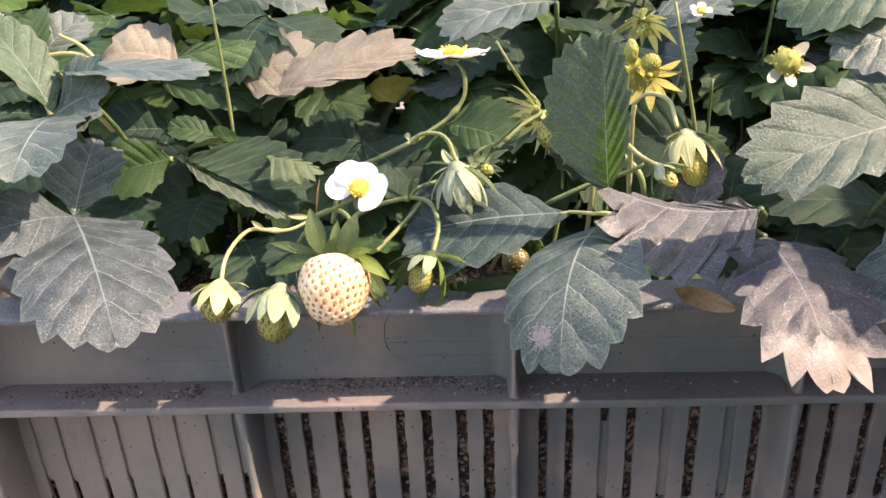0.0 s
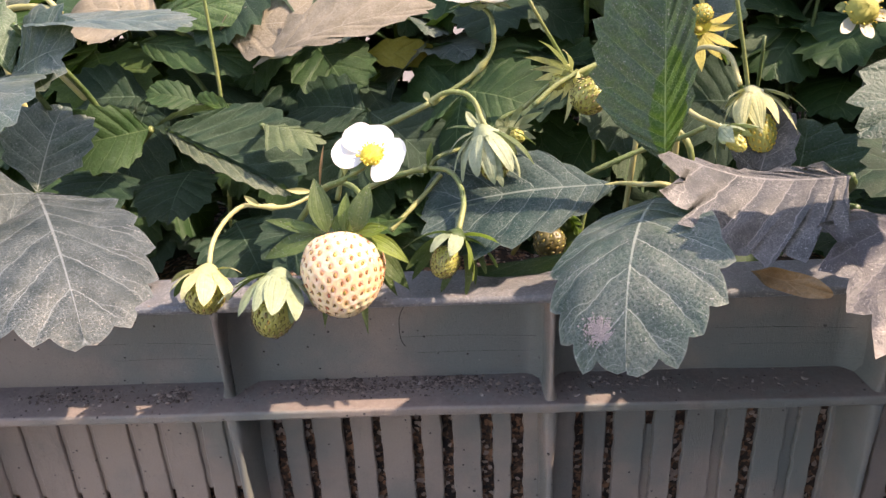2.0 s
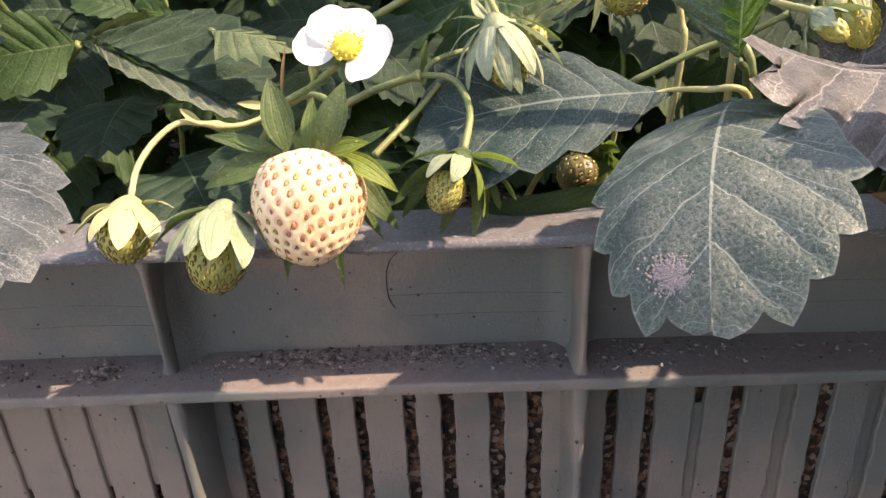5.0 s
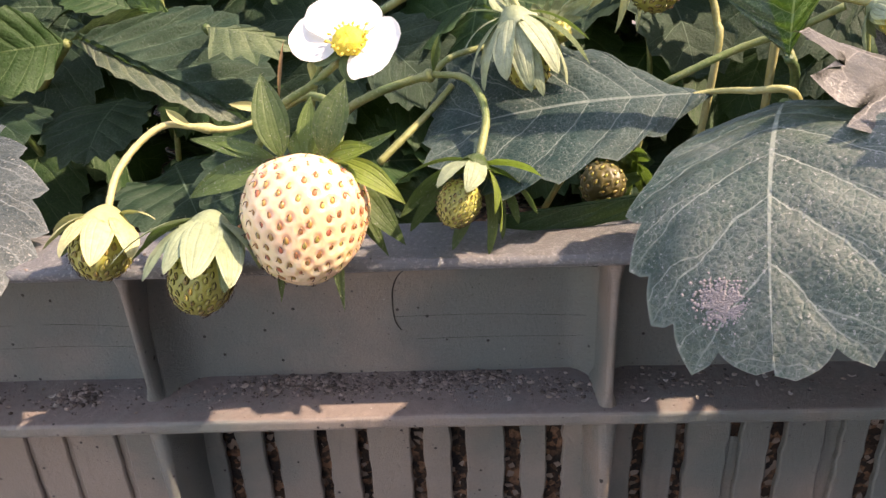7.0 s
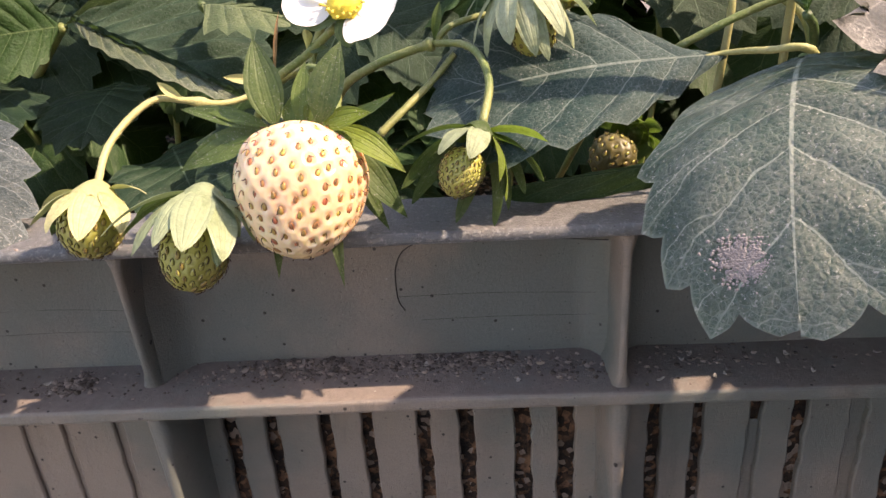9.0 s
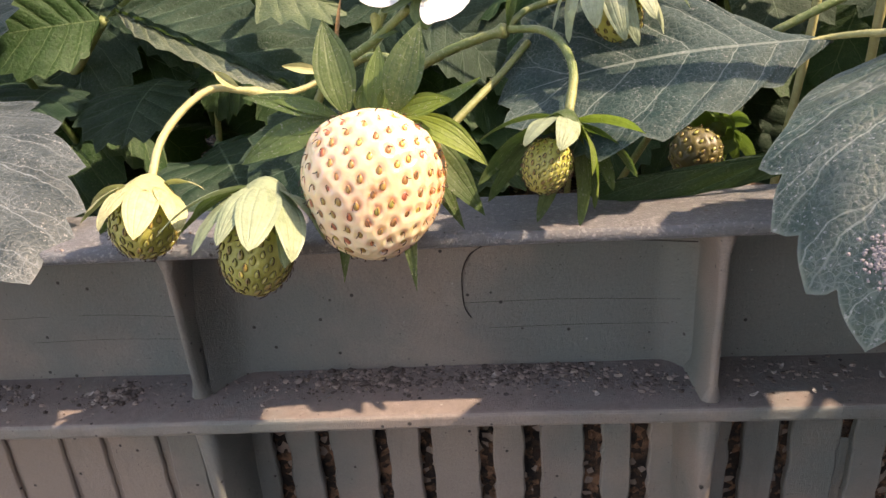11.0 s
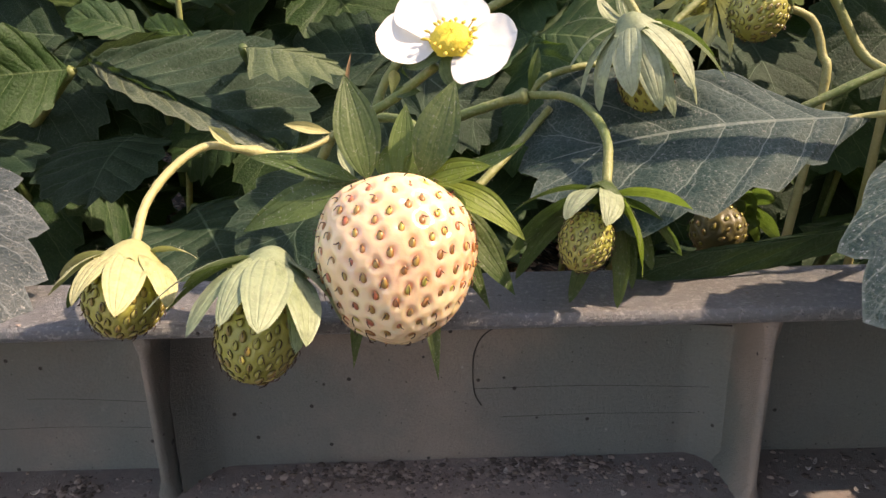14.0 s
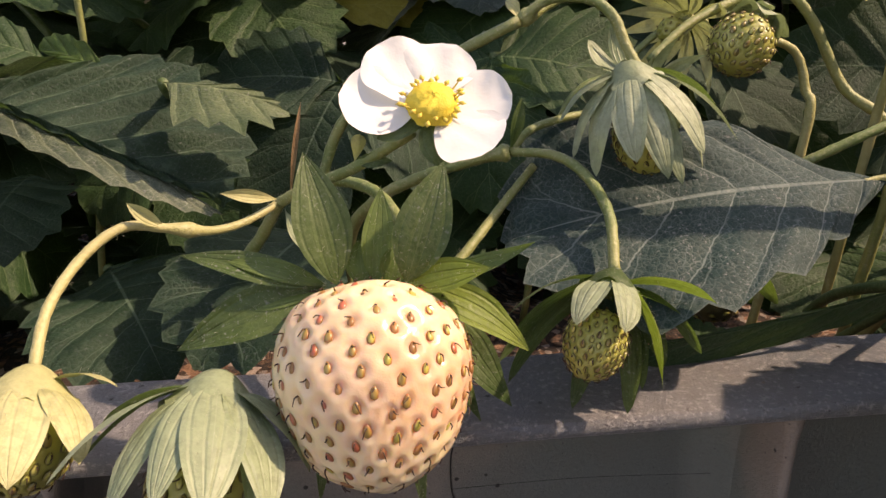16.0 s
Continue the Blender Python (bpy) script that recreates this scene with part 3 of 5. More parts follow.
for x in RIBS:
    set_back = -0.15 < x < -0.05
    part("rib", rib(x, LEDGE - 0.001, RIM - 0.0025, LIP + (0.0095 if set_back else 0.0020), LIP + 0.0015, lean=0.0030 if set_back else 0.0), PLASTIC, crate)
    part("rib", rib(x, 0.004, LEDGE - 0.003, LIP + 0.004, LIP + 0.0015, 0.0028), PLASTIC, crate)


def slat(c0, c1, w0, w1, seed, z0=0.004, z1=LEDGE - 0.002, zb=0.171):
    """The wall between the middles of two slots, with their rounded feet; w0, w1: half widths (0: no slot on that side)."""
    rng = random.Random(seed)
    right, left = [], []
    for side, c, w in ((right, c1, -w1), (left, c0, w0)):
        side.append((c, z0))
        if w:
            side.append((c, zb))
            for a in (30, 60, 90):
                side.append((c + w * math.sin(radians(a)), zb + abs(w) * (1 - math.cos(radians(a)))))
            for k in range(1, 24):
                z = zb + abs(w) + (z1 - zb - abs(w)) * k / 24
                side.append((c + w * (1 + rng.uniform(-0.20, 0.14)) - w * 0.04 * math.sin(z * 320 + seed), z))
            side.append((c + w, z1))
        else:
            side.append((c, z1))
    ring = right + left[::-1]
    front = WALL + 0.0018
    n = len(ring)
    worn = [(x - (0.00045 if w1 else 0), z) for x, z in right] + [(x + (0.00045 if w0 else 0), z) for x, z in left[::-1]]
    verts = [(x, front, z) for x, z in worn] + [(x, front + 0.0005, z) for x, z in ring] + [(x, front + 0.0024, z) for x, z in ring]
    faces = [tuple(range(n)), tuple(range(3 * n - 1, 2 * n - 1, -1))]
    faces += [(k + i, k + i + n, k + (i + 1) % n + n, k + (i + 1) % n) for k in (0, n) for i in range(n)]
    return from_lists("slat", verts, faces, False)


SLOTS = (0.0100, 0.0225, 0.0385, 0.0510, 0.0675, 0.0800, 0.0965, 0.1090)
for b, (x0, x1) in enumerate(zip(ends[:-1], ends[1:])):
    cuts = [x0 + s + (0.0045 if x0 > 0 else 0.0) for s in SLOTS if x0 + s + 0.007 < x1]
    marks = [(x0, 0.0)] + [(c, (0.0013 if b in (1, 2) else 0.0022) + 0.0004 * math.sin(7.0 * k + b)) for k, c in enumerate(cuts)] + [(x1, 0.0)]
    for k, ((c0, w0), (c1, w1)) in enumerate(zip(marks[:-1], marks[1:])):
        part("slat", slat(c0, c1, w0, w1, b * 20 + k), PLASTIC, crate)

for x0, x1, z0, z1 in ((-0.337, -0.099, 0.188, 0.243), (0.058, 0.071, 0.172, 0.216), (0.087, 0.100, 0.172, 0.240), (0.116, 0.129, 0.172, 0.243)):
    film = [[(x0 + (x1 - x0) * i / 40, (0.2882 if x0 < -0.2 else 0.2897) + 0.0004 * noise.noise((i * 0.4, k, x0)), z0 + 0.004 * noise.noise((i * 0.25, 3.0, x0)) * (k == 0) + (z1 - z0) * k / 8) for i in range(41)] for k in range(9)]
    part("liner", from_lists("liner", [v for row in film for v in row], [(k * 41 + i, k * 41 + i + 1, k * 41 + i + 42, k * 41 + i + 41) for k in range(8) for i in range(40)]), PLASTIC, crate, "dusty grey inner liner behind the slots")

for x0 in RIBS[:-1]:
    # dark tubes draw the shadow line along the moulded recess
    bend = [(0.0655, 0.2590), (0.0640, 0.2620), (0.0636, 0.2670), (0.0640, 0.2720), (0.0660, 0.2760), (0.0700, 0.2784), (0.0760, 0.2792), (0.0900, 0.2794), (0.1180, 0.2794)]
    for name, row, r, tone in (("mould_seam", bend if -0.2 < x0 < 0 else bend[-3:], 0.00016, SEAM), ("scored_line", [(0.064, 0.2632), (0.09, 0.2634), (0.116, 0.2632)], 0.000045, SEAM), ("scored_line", [(0.070, 0.2560), (0.092, 0.2562), (0.114, 0.2558)], 0.00004, SEAM)):
        tube(name, [(x0 + x, WALL + 0.0012 * noise.noise(((x0 + x) * 22, z * 30, 3)) - 0.0002 - 0.010 * max(0, 1 - (0.12 - x) / 0.009) ** 2.2, z) for x, z in row], r, tone, crate, "thin mould seam drawn dark as its shadow line", sides=5)

# ---- soil and dirt ----
front = flat_sheet("soil_front", X0 + 0.001, X1 - 0.001, 0.0, 0.255, 0, 260, 60)
co = np.empty(len(front.vertices) * 3, dtype=np.float64)
front.vertices.foreach_get("co", co)
co = co.reshape(-1, 3)
co = np.array([(x, 0.2909 + 0.0013 * noise.fractal((x * 90, z * 90, 2.0), 1.0, 2.0, 4), z + 0.006) for x, z, _ in co])
top = np.array([(x, y, 0.257 + 0.008 * noise.fractal((x * 26, y * 26, 5.0), 1.0, 2.0, 4)) for y in np.linspace(0.2935, Y1 - 0.005, 60) for x in np.linspace(X0 + 0.001, X1 - 0.001, 100)])
verts = [tuple(v) for v in co] + [tuple(v) for v in top]
faces = [tuple(p.vertices) for p in front.polygons]
off = len(co)
faces += [(off + j * 100 + i, off + j * 100 + i + 1, off + (j + 1) * 100 + i + 1, off + (j + 1) * 100 + i) for j in range(59) for i in range(99)]
soil = part("potting_soil", from_lists("potting_soil", verts, faces), SOIL)
tagged(soil, "dark crumbly potting soil with bark chips filling the crate", "soil", kind="stuff")
bpy.data.meshes.remove(front)


def crumbs(name, spots, label):
    """Many small lumps of dry dirt, each spot: x, spread, y, spread, height, number, size."""
    rng = random.Random(5)
    verts, faces = [], []
    gold = (1 + 5 ** 0.5) / 2
    ico = [Vector(v).normalized() for v in ((-1, gold, 0), (1, gold, 0), (-1, -gold, 0), (1, -gold, 0), (0, -1, gold), (0, 1, gold), (0, -1, -gold), (0, 1, -gold), (gold, 0, -1), (gold, 0, 1), (-gold, 0, -1), (-gold, 0, 1))]
    tri = ((0, 11, 5), (0, 5, 1), (0, 1, 7), (0, 7, 10), (0, 10, 11), (1, 5, 9), (5, 11, 4), (11, 10, 2), (10, 7, 6), (7, 1, 8), (3, 9, 4), (3, 4, 2), (3, 2, 6), (3, 6, 8), (3, 8, 9), (4, 9, 5), (2, 4, 11), (6, 2, 10), (8, 6, 7), (9, 8, 1))
    for x, dx, y, dy, z, count, size in spots:
        for _ in range(count):
            r = size * 0.80 * min(2.6, rng.lognormvariate(0, 0.6))
            c = Vector((x + rng.gauss(0, dx), min(max(y + rng.gauss(0, dy), LIP + 0.0015), WALL - 0.001), z + r * 0.35))
            o = len(verts)
            for v in ico:
                verts.append(c + Vector((v.x * 1.2, v.y, v.z * 0.75)) * (r * rng.uniform(0.6, 1.25)))
            faces += [tuple(o + k for k in t) for t in tri]
    ob = part(name, from_lists(name, verts, faces, False), CRUMB)
    return tagged(ob, label, "dirt", kind="stuff")


crumbs("dirt_crumbs", [
    (-0.058, 0.010, 0.280, 0.0025, LEDGE, 460, 0.00042), (-0.020, 0.010, 0.280, 0.0026, LEDGE, 520, 0.00044), (-0.035, 0.030, 0.277, 0.004, LEDGE, 900, 0.00026),
    (0.010, 0.005, 0.276, 0.003, LEDGE, 85, 0.00043), (-0.122, 0.004, 0.276, 0.003, LEDGE, 140, 0.00044), (-0.165, 0.012, 0.276, 0.003, LEDGE, 220, 0.00040),
    (-0.14, 0.030, 0.276, 0.005, LEDGE, 204, 0.00027), (0.045, 0.012, 0.277, 0.004, LEDGE, 153, 0.00039), (0.08, 0.04, 0.275, 0.005, LEDGE, 187, 0.00027),
    (-0.03, 0.10, 0.272, 0.006, RIM - 0.0002, 153, 0.00022)], "grey-brown dry dirt crumbs lying on the crate ledge")



def flakes(count, seed):
    """Pale curled chips and shed petal bits lying on the ledge."""
    rng = random.Random(seed)
    verts, faces = [], []
    for _ in range(count):
        c = Vector((rng.choice((-0.165, -0.14, -0.03, 0.045, 0.06, 0.11)) + rng.gauss(0, 0.014), rng.uniform(LIP + 0.003, WALL - 0.004), LEDGE + 0.0004))
        a = rng.uniform(0, 6.28)
        along, across = Vector((math.cos(a), math.sin(a), 0)), Vector((-math.sin(a), math.cos(a), 0))
        length, width = rng.uniform(0.0006, 0.0015), rng.uniform(0.0003, 0.0006)
        o = len(verts)
        for i in range(5):
            t = i / 4 - 0.5
            w = width * (1 - 3.2 * t * t) * rng.uniform(0.7, 1.2)
            for k in (-1, 1):
                for lift in (0.0, 0.00018):
                    verts.append(c + along * (2 * t * length) + across * (k * w) + Vector((0, 0, lift + 0.0016 * t * t + 0.0002 * (k > 0))))
        for i in range(4):
            p, q = o + 4 * i, o + 4 * i + 4
            faces += [(p + 1, q + 1, q + 3, p + 3), (p, p + 2, q + 2, q), (p, q, q + 1, p + 1), (p + 2, p + 3, q + 3, q + 2)]
        faces += [(o, o + 1, o + 3, o + 2), (o + 16, o + 18, o + 19, o + 17)]
    return tagged(part("pale_flakes", from_lists("pale_flakes", verts, faces, False), FLAKE), "pale curled flakes and petal bits on the crate ledge", "dirt", kind="stuff")


flakes(22, 8)

flap = thing("plastic_strip", (-0.19, 0.268, RIM), "bent grey plastic strip leaning on the crate rim", "strip")
bm = bmesh.new()
rows = []
for k in range(13):
    t = k / 12
    c = Vector((-0.1700, 0.2630, 0.2900)).lerp(Vector((-0.2410, 0.2850, 0.3270)), t)
    up = Vector((0.004, 0.016, 0.017 + 0.004 * t)) * (0.25 + 0.75 * min(1, t * 2.4))
    rows.append([bm.verts.new(c + up * s + Vector((0, -0.003 * math.sin(math.pi * s), 0))) for s in (0, 0.25, 0.5, 0.75, 1)])
for a, b in zip(rows[:-1], rows[1:]):
    for i in range(4):
        bm.faces.new((a[i], a[i + 1], b[i + 1], b[i])).smooth = True
bmesh.ops.solidify(bm, geom=bm.faces[:], thickness=0.0018)
part("sheet", bm, PLASTIC, flap)

# ---- leaves ----
def leaf(label, material, junction, blades, stalk=None, stalk_radius=0.0013, stalk_material=None, seed=1, **shape):
    """A strawberry leaf: blades (base, tip, side, own shape) and a stalk."""
    ob = thing("strawberry_leaf", junction, label, "leaf", "strawberry leaves")
    for k, (base, tip, side, own) in enumerate(blades):
        own = dict(own)
        mat = own.pop("material", material)
        kw = dict(shape)
        kw.update(own)
        part("leaflet", blade("leaflet", base, tip, side, seed=seed * 10 + k, **kw), mat, ob)
    if stalk:
        tube("leaf_stalk", stalk, stalk_radius, stalk_material or STEM_DARK, ob)
    return ob


J = (-0.1790, 0.3140, 0.3170)
leaf("dusty grey strawberry leaf hanging over the crate rim", GREY, J, [
    (J, (-0.1350, 0.2480, 0.2860), (-0.1250, 0.2880, 0.2940), dict(teeth=8, arch=0.10, fold=-0.04, curl=0.08, depth=0.18, full=0.46, cune=0.12, cols=10, lobe=1.7, entire=0.05)),
    (J, (-0.2010, 0.2680, 0.3230), (-0.1970, 0.3000, 0.3310), dict(teeth=7, arch=0.1, fold=0.1)),
    (J, (-0.1810, 0.3520, 0.3440), (-0.1970, 0.3350, 0.3390), dict(material=DUSTY, teeth=7, fold=0.15)),
], [J, (-0.1820, 0.3250, 0.3060), (-0.175, 0.36, 0.27)], seed=3)

J = (-0.1850, 0.3290, 0.3610)
leaf("grey-green strawberry leaf with three toothed leaflets", DUSTY, J, [
    (J, (-0.1740, 0.2700, 0.3470), (-0.1540, 0.3000, 0.3560), dict(teeth=8)),
    (J, (-0.2200, 0.3450, 0.4050), (-0.1950, 0.3500, 0.3820), dict(teeth=8, fold=0.25, material=GREEN)),
    (J, (-0.1520, 0.3180, 0.3730), (-0.1720, 0.3400, 0.3810), dict(teeth=6)),
], [J, (-0.1850, 0.3450, 0.3480), (-0.17, 0.38, 0.27)], seed=5)

J = (-0.1850, 0.3380, 0.3800)
leaf("flat dusty strawberry leaf seen along its edge", DUSTY, J, [
    (J, (-0.1070, 0.3180, 0.3790), (-0.1600, 0.3500, 0.3820), dict(teeth=8, arch=0.02, fold=0.05)),
], [J, (-0.175, 0.37, 0.34), (-0.17, 0.40, 0.27)], seed=6)

J = (-0.1500, 0.3660, 0.3300)
leaf("folded green strawberry leaf, one half coloured as shaded, one as sunlit", GREEN, J, [
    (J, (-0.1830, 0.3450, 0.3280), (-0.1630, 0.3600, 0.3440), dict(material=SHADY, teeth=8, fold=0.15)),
    (J, (-0.1070, 0.3780, 0.3340), (-0.1270, 0.3620, 0.3340), dict(material=DUSTY, teeth=7, fold=0.3)),
    # one leaflet in two halves: the upper coloured as shaded, the lower as sunlit
    ((-0.1372, 0.3490, 0.3330), (-0.0780, 0.3240, 0.3105), (-0.0900, 0.3640, 0.3315), dict(material=SHADE_GREEN, teeth=10, fold=0.16, arch=0.03, full=0.62, wide=0.54, other=0.06, depth=0.12, pucker=0.045, cols=8)),
    ((-0.1372, 0.3482, 0.3326), (-0.0785, 0.3225, 0.3098), (-0.0990, 0.3200, 0.3150), dict(material=LIT_HALF, teeth=10, fold=0.02, arch=0.02, full=0.62, wide=0.56, other=0.06, depth=0.14, pucker=0.04, rows=6)),
], [J, (-0.1660, 0.3750, 0.3160), (-0.1810, 0.3850, 0.3000), (-0.17, 0.40, 0.262)], 0.0016, STEM, seed=8)

J = (-0.0910, 0.3370, 0.3360)
leaf("small folded pale green strawberry leaflet", PALE_LEAF, J, [
    (J, (-0.0640, 0.3310, 0.3300), (-0.0730, 0.3210, 0.3240), dict(teeth=6, fold=0.10, other=0.12, depth=0.34, wide=0.6)),
], [J, (-0.098, 0.375, 0.32), (-0.11, 0.40, 0.262)], seed=9)

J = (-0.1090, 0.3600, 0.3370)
leaf("strawberry leaflet in the sun, its green brightened for it", FRESH, J, [
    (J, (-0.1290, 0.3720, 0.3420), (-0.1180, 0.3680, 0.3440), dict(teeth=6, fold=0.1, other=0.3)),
    ((-0.1290, 0.3750, 0.3390), (-0.1520, 0.3720, 0.3450), (-0.1390, 0.3680, 0.3360), dict(teeth=7, material=SHADY)),
], [J, (-0.13, 0.385, 0.32), (-0.13, 0.40, 0.262)], seed=10)

J = (-0.1500, 0.4000, 0.3740)
leaf("dried tan strawberry leaf with curled teeth", TAN, J, [
    (J, (-0.1900, 0.3950, 0.3800), (-0.1760, 0.4250, 0.3900), dict(teeth=6, wave=0.14)),
    ((-0.1210, 0.3980, 0.3670), (-0.0750, 0.3980, 0.3705), (-0.0870, 0.4120, 0.3870), dict(teeth=6, wave=0.16, fold=0.05, pucker=0.006, other=0.85, full=0.5)),
    ((-0.1050, 0.3850, 0.3530), (-0.0180, 0.3850, 0.3755), (-0.0550, 0.4000, 0.3790), dict(teeth=7, wave=0.2, fold=0.1, pucker=0.006, other=0.45, depth=0.34)),
], [J, (-0.10, 0.42, 0.33), (-0.09, 0.43, 0.262)], seed=11)

J = (-0.1620, 0.4050, 0.3740)
leaf("green strawberry leaf with folded toothed edges", GREEN, J, [
    (J, (-0.1010, 0.4060, 0.3800), (-0.1260, 0.3980, 0.3670), dict(teeth=8, fold=0.1, material=VIVID, other=0.4)),
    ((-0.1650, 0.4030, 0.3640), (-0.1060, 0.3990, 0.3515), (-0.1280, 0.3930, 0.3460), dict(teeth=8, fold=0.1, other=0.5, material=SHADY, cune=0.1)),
], [J, (-0.13, 0.40, 0.33), (-0.13, 0.41, 0.262)], seed=12)

J = (0.0605, 0.2790, 0.3305)
leaf("upright dusty strawberry leaflet with a backlit patch put into its colour", HALF_BACKLIT, J, [
    (J, (0.0550, 0.2750, 0.3950), (0.0360, 0.2830, 0.3640), dict(teeth=11, fold=0.16, arch=0.03, other=0.40, depth=0.14, pucker=0.03, wide=0.58, full=0.54, cune=0.3, entire=0.2)),
], [J, (0.0660, 0.2860, 0.3230), (0.076, 0.31, 0.29), (0.07, 0.34, 0.262)], 0.0010, STEM_DARK, seed=14)

J = (0.1120, 0.2580, 0.3310)
leaf("dusty mauve-grey strawberry leaf with a pale folded midrib", MAUVE_PLAIN, J, [
    ((0.1120, 0.2580, 0.3310), (0.0565, 0.2650, 0.3400), (0.0690, 0.2280, 0.3180), dict(teeth=8, fold=0.14, arch=-0.11, wave=0.14, depth=0.24, other=0.12, wide=0.70, full=0.36, entire=0.04, cols=10, cune=0.12, lobe=1.8, pucker=0.008)),
    ((0.0960, 0.2900, 0.3160), (0.1060, 0.3020, 0.3440), (0.0890, 0.3000, 0.3340), dict(teeth=5, fold=0.2, wave=0.1, depth=0.2, other=0.7)),
], [J, (0.1160, 0.268, 0.322), (0.110, 0.31, 0.29), (0.10, 0.34, 0.262)], seed=15)

J = (0.1120, 0.2520, 0.3225)
leaf("dusty purple-grey strawberry leaf with a dried torn tip", MAUVE, J, [
    (J, (0.1170, 0.1985, 0.2935), (0.0905, 0.2220, 0.3105), dict(teeth=7, arch=0.10, fold=0.03, wave=0.16, depth=0.34, full=0.46, wide=0.56, other=1.05, cols=10, lobe=1.4, entire=0.10, cune=0.10)),
    ((0.0775, 0.2400, 0.3080), (0.0930, 0.2215, 0.3090), (0.0850, 0.2290, 0.3055), dict(teeth=3, wave=0.3, depth=0.1, material=BROWN, arch=0.1, fold=0.3)),
], [J, (0.125, 0.30, 0.305), (0.14, 0.34, 0.262)], seed=16)

# added leaf, mostly out of view: keeps the sun off the right ledge
J = (0.262, 0.272, 0.338)
leaf("dusty strawberry leaf added at the clump's end to shade the ledge", DUSTY, J, [
    (J, (0.1370, 0.2290, 0.3010), (0.1400, 0.2080, 0.3000), dict(teeth=8, arch=0.10, curl=0.1)),
    (J, (0.285, 0.225, 0.300), (0.245, 0.235, 0.315), dict(teeth=8, arch=0.10)),
    (J, (0.215, 0.300, 0.325), (0.240, 0.315, 0.340), dict(teeth=8)),
], [J, (0.26, 0.30, 0.34), (0.25, 0.33, 0.262)], seed=33)

J = (0.0535, 0.2620, 0.3242)
broad = leaf("broad dusty dark green strawberry leaf hanging before the crate", DUSTY, J, [
    (J, (0.0335, 0.2065, 0.2962), (0.0630, 0.2150, 0.3125), dict(teeth=8, arch=0.16, fold=-0.02, curl=0.14, depth=0.16, other=0.95, cols=12, wave=0.07, full=0.44, wide=0.54, cune=0.10, lobe=2.1, entire=0.40)),
], [J, (0.0580, 0.2690, 0.3205), (0.072, 0.295, 0.298), (0.07, 0.33, 0.262)], 0.0011, STEM_DARK, seed=18)


def powder(ob, centre, radius, count, size, seed):
    """A crust of fine pale grains stuck on a leaf's upper face."""
    rng = random.Random(seed)
    sheet = next(c.data for c in ob.children if c.name.startswith("leaflet"))
    spots = [(p.center.copy(), p.normal.copy()) for p in sheet.polygons if (p.center - Vector(centre)).length < radius * 1.6]
    verts, faces = [], []
    for _ in range(count):
        c = Vector(centre) + Vector([rng.gauss(0, radius * 0.48) for _ in range(3)])
        mid, normal = min(spots, key=lambda q: (q[0] - c).length)
        c -= normal * (c - mid).dot(normal)
        r = size * rng.uniform(0.5, 1.3)
        a = normal.orthogonal().normalized()
        b = normal.cross(a)
        o = len(verts)
        verts += [c + normal * r * 0.7, c - normal * r] + [c + (a * math.cos(k * 1.257) + b * math.sin(k * 1.257)) * r * rng.uniform(0.7, 1.3) for k in range(5)]
        faces += [(o, o + 2 + k, o + 2 + (k + 1) % 5) for k in range(5)] + [(o + 1, o + 2 + (k + 1) % 5, o + 2 + k) for k in range(5)]
    part("powder_patch", from_lists("powder_patch", verts, faces, False), POWDER, ob, "whitish powdery spot")


powder(broad, (0.0258, 0.2130, 0.3050), 0.0036, 1100, 0.00025, 4)

J = (0.0470, 0.2865, 0.3219)
leaf("smooth dark green strawberry leaf with a dusty fold", SMOOTH, J, [
    (J, (-0.0236, 0.2900, 0.3118), (0.0230, 0.3120, 0.3330), dict(teeth=8, fold=0.05, arch=0.05, cols=8, pucker=0.012, wave=0.16, depth=0.14, wide=0.56, full=0.52, cune=0.80)),
], [(0.0420, 0.2868, 0.3212), J, (0.0540, 0.2815, 0.3228), (0.0640, 0.2800, 0.3215), (0.075, 0.30, 0.300), (0.08, 0.33, 0.262)], (0.0005, 0.0014), STEM_YELLOW, seed=20)

J = (0.1570, 0.2450, 0.3650)
leaf("broad grey-green strawberry leaf catching the sun", SUNNY, J, [
    (J, (0.0890, 0.2160, 0.3560), (0.1210, 0.2450, 0.3740), dict(teeth=8, fold=0.08, arch=0.09, depth=0.26, other=0.8, full=0.56, cols=10, wave=0.12)),
    (J, (0.215, 0.225, 0.345), (0.185, 0.205, 0.355), dict(teeth=8)),
    (J, (0.190, 0.300, 0.372), (0.200, 0.265, 0.372), dict(teeth=8)),
], [J, (0.19, 0.29, 0.35), (0.17, 0.33, 0.262)], seed=22)

J = (0.1780, 0.3030, 0.4040)
leaf("dark green strawberry leaf overhanging from above", GREEN, J, [
    (J, (0.1280, 0.3050, 0.3970), (0.1440, 0.2880, 0.3860), dict(teeth=8)),
    ((0.1840, 0.2930, 0.3880), (0.1420, 0.2850, 0.3810), (0.1580, 0.2750, 0.3720), dict(teeth=8, material=DUSTY)),
], [J, (0.22, 0.34, 0.36), (0.21, 0.37, 0.262)], seed=23)

J = (0.2140, 0.3380, 0.2960)
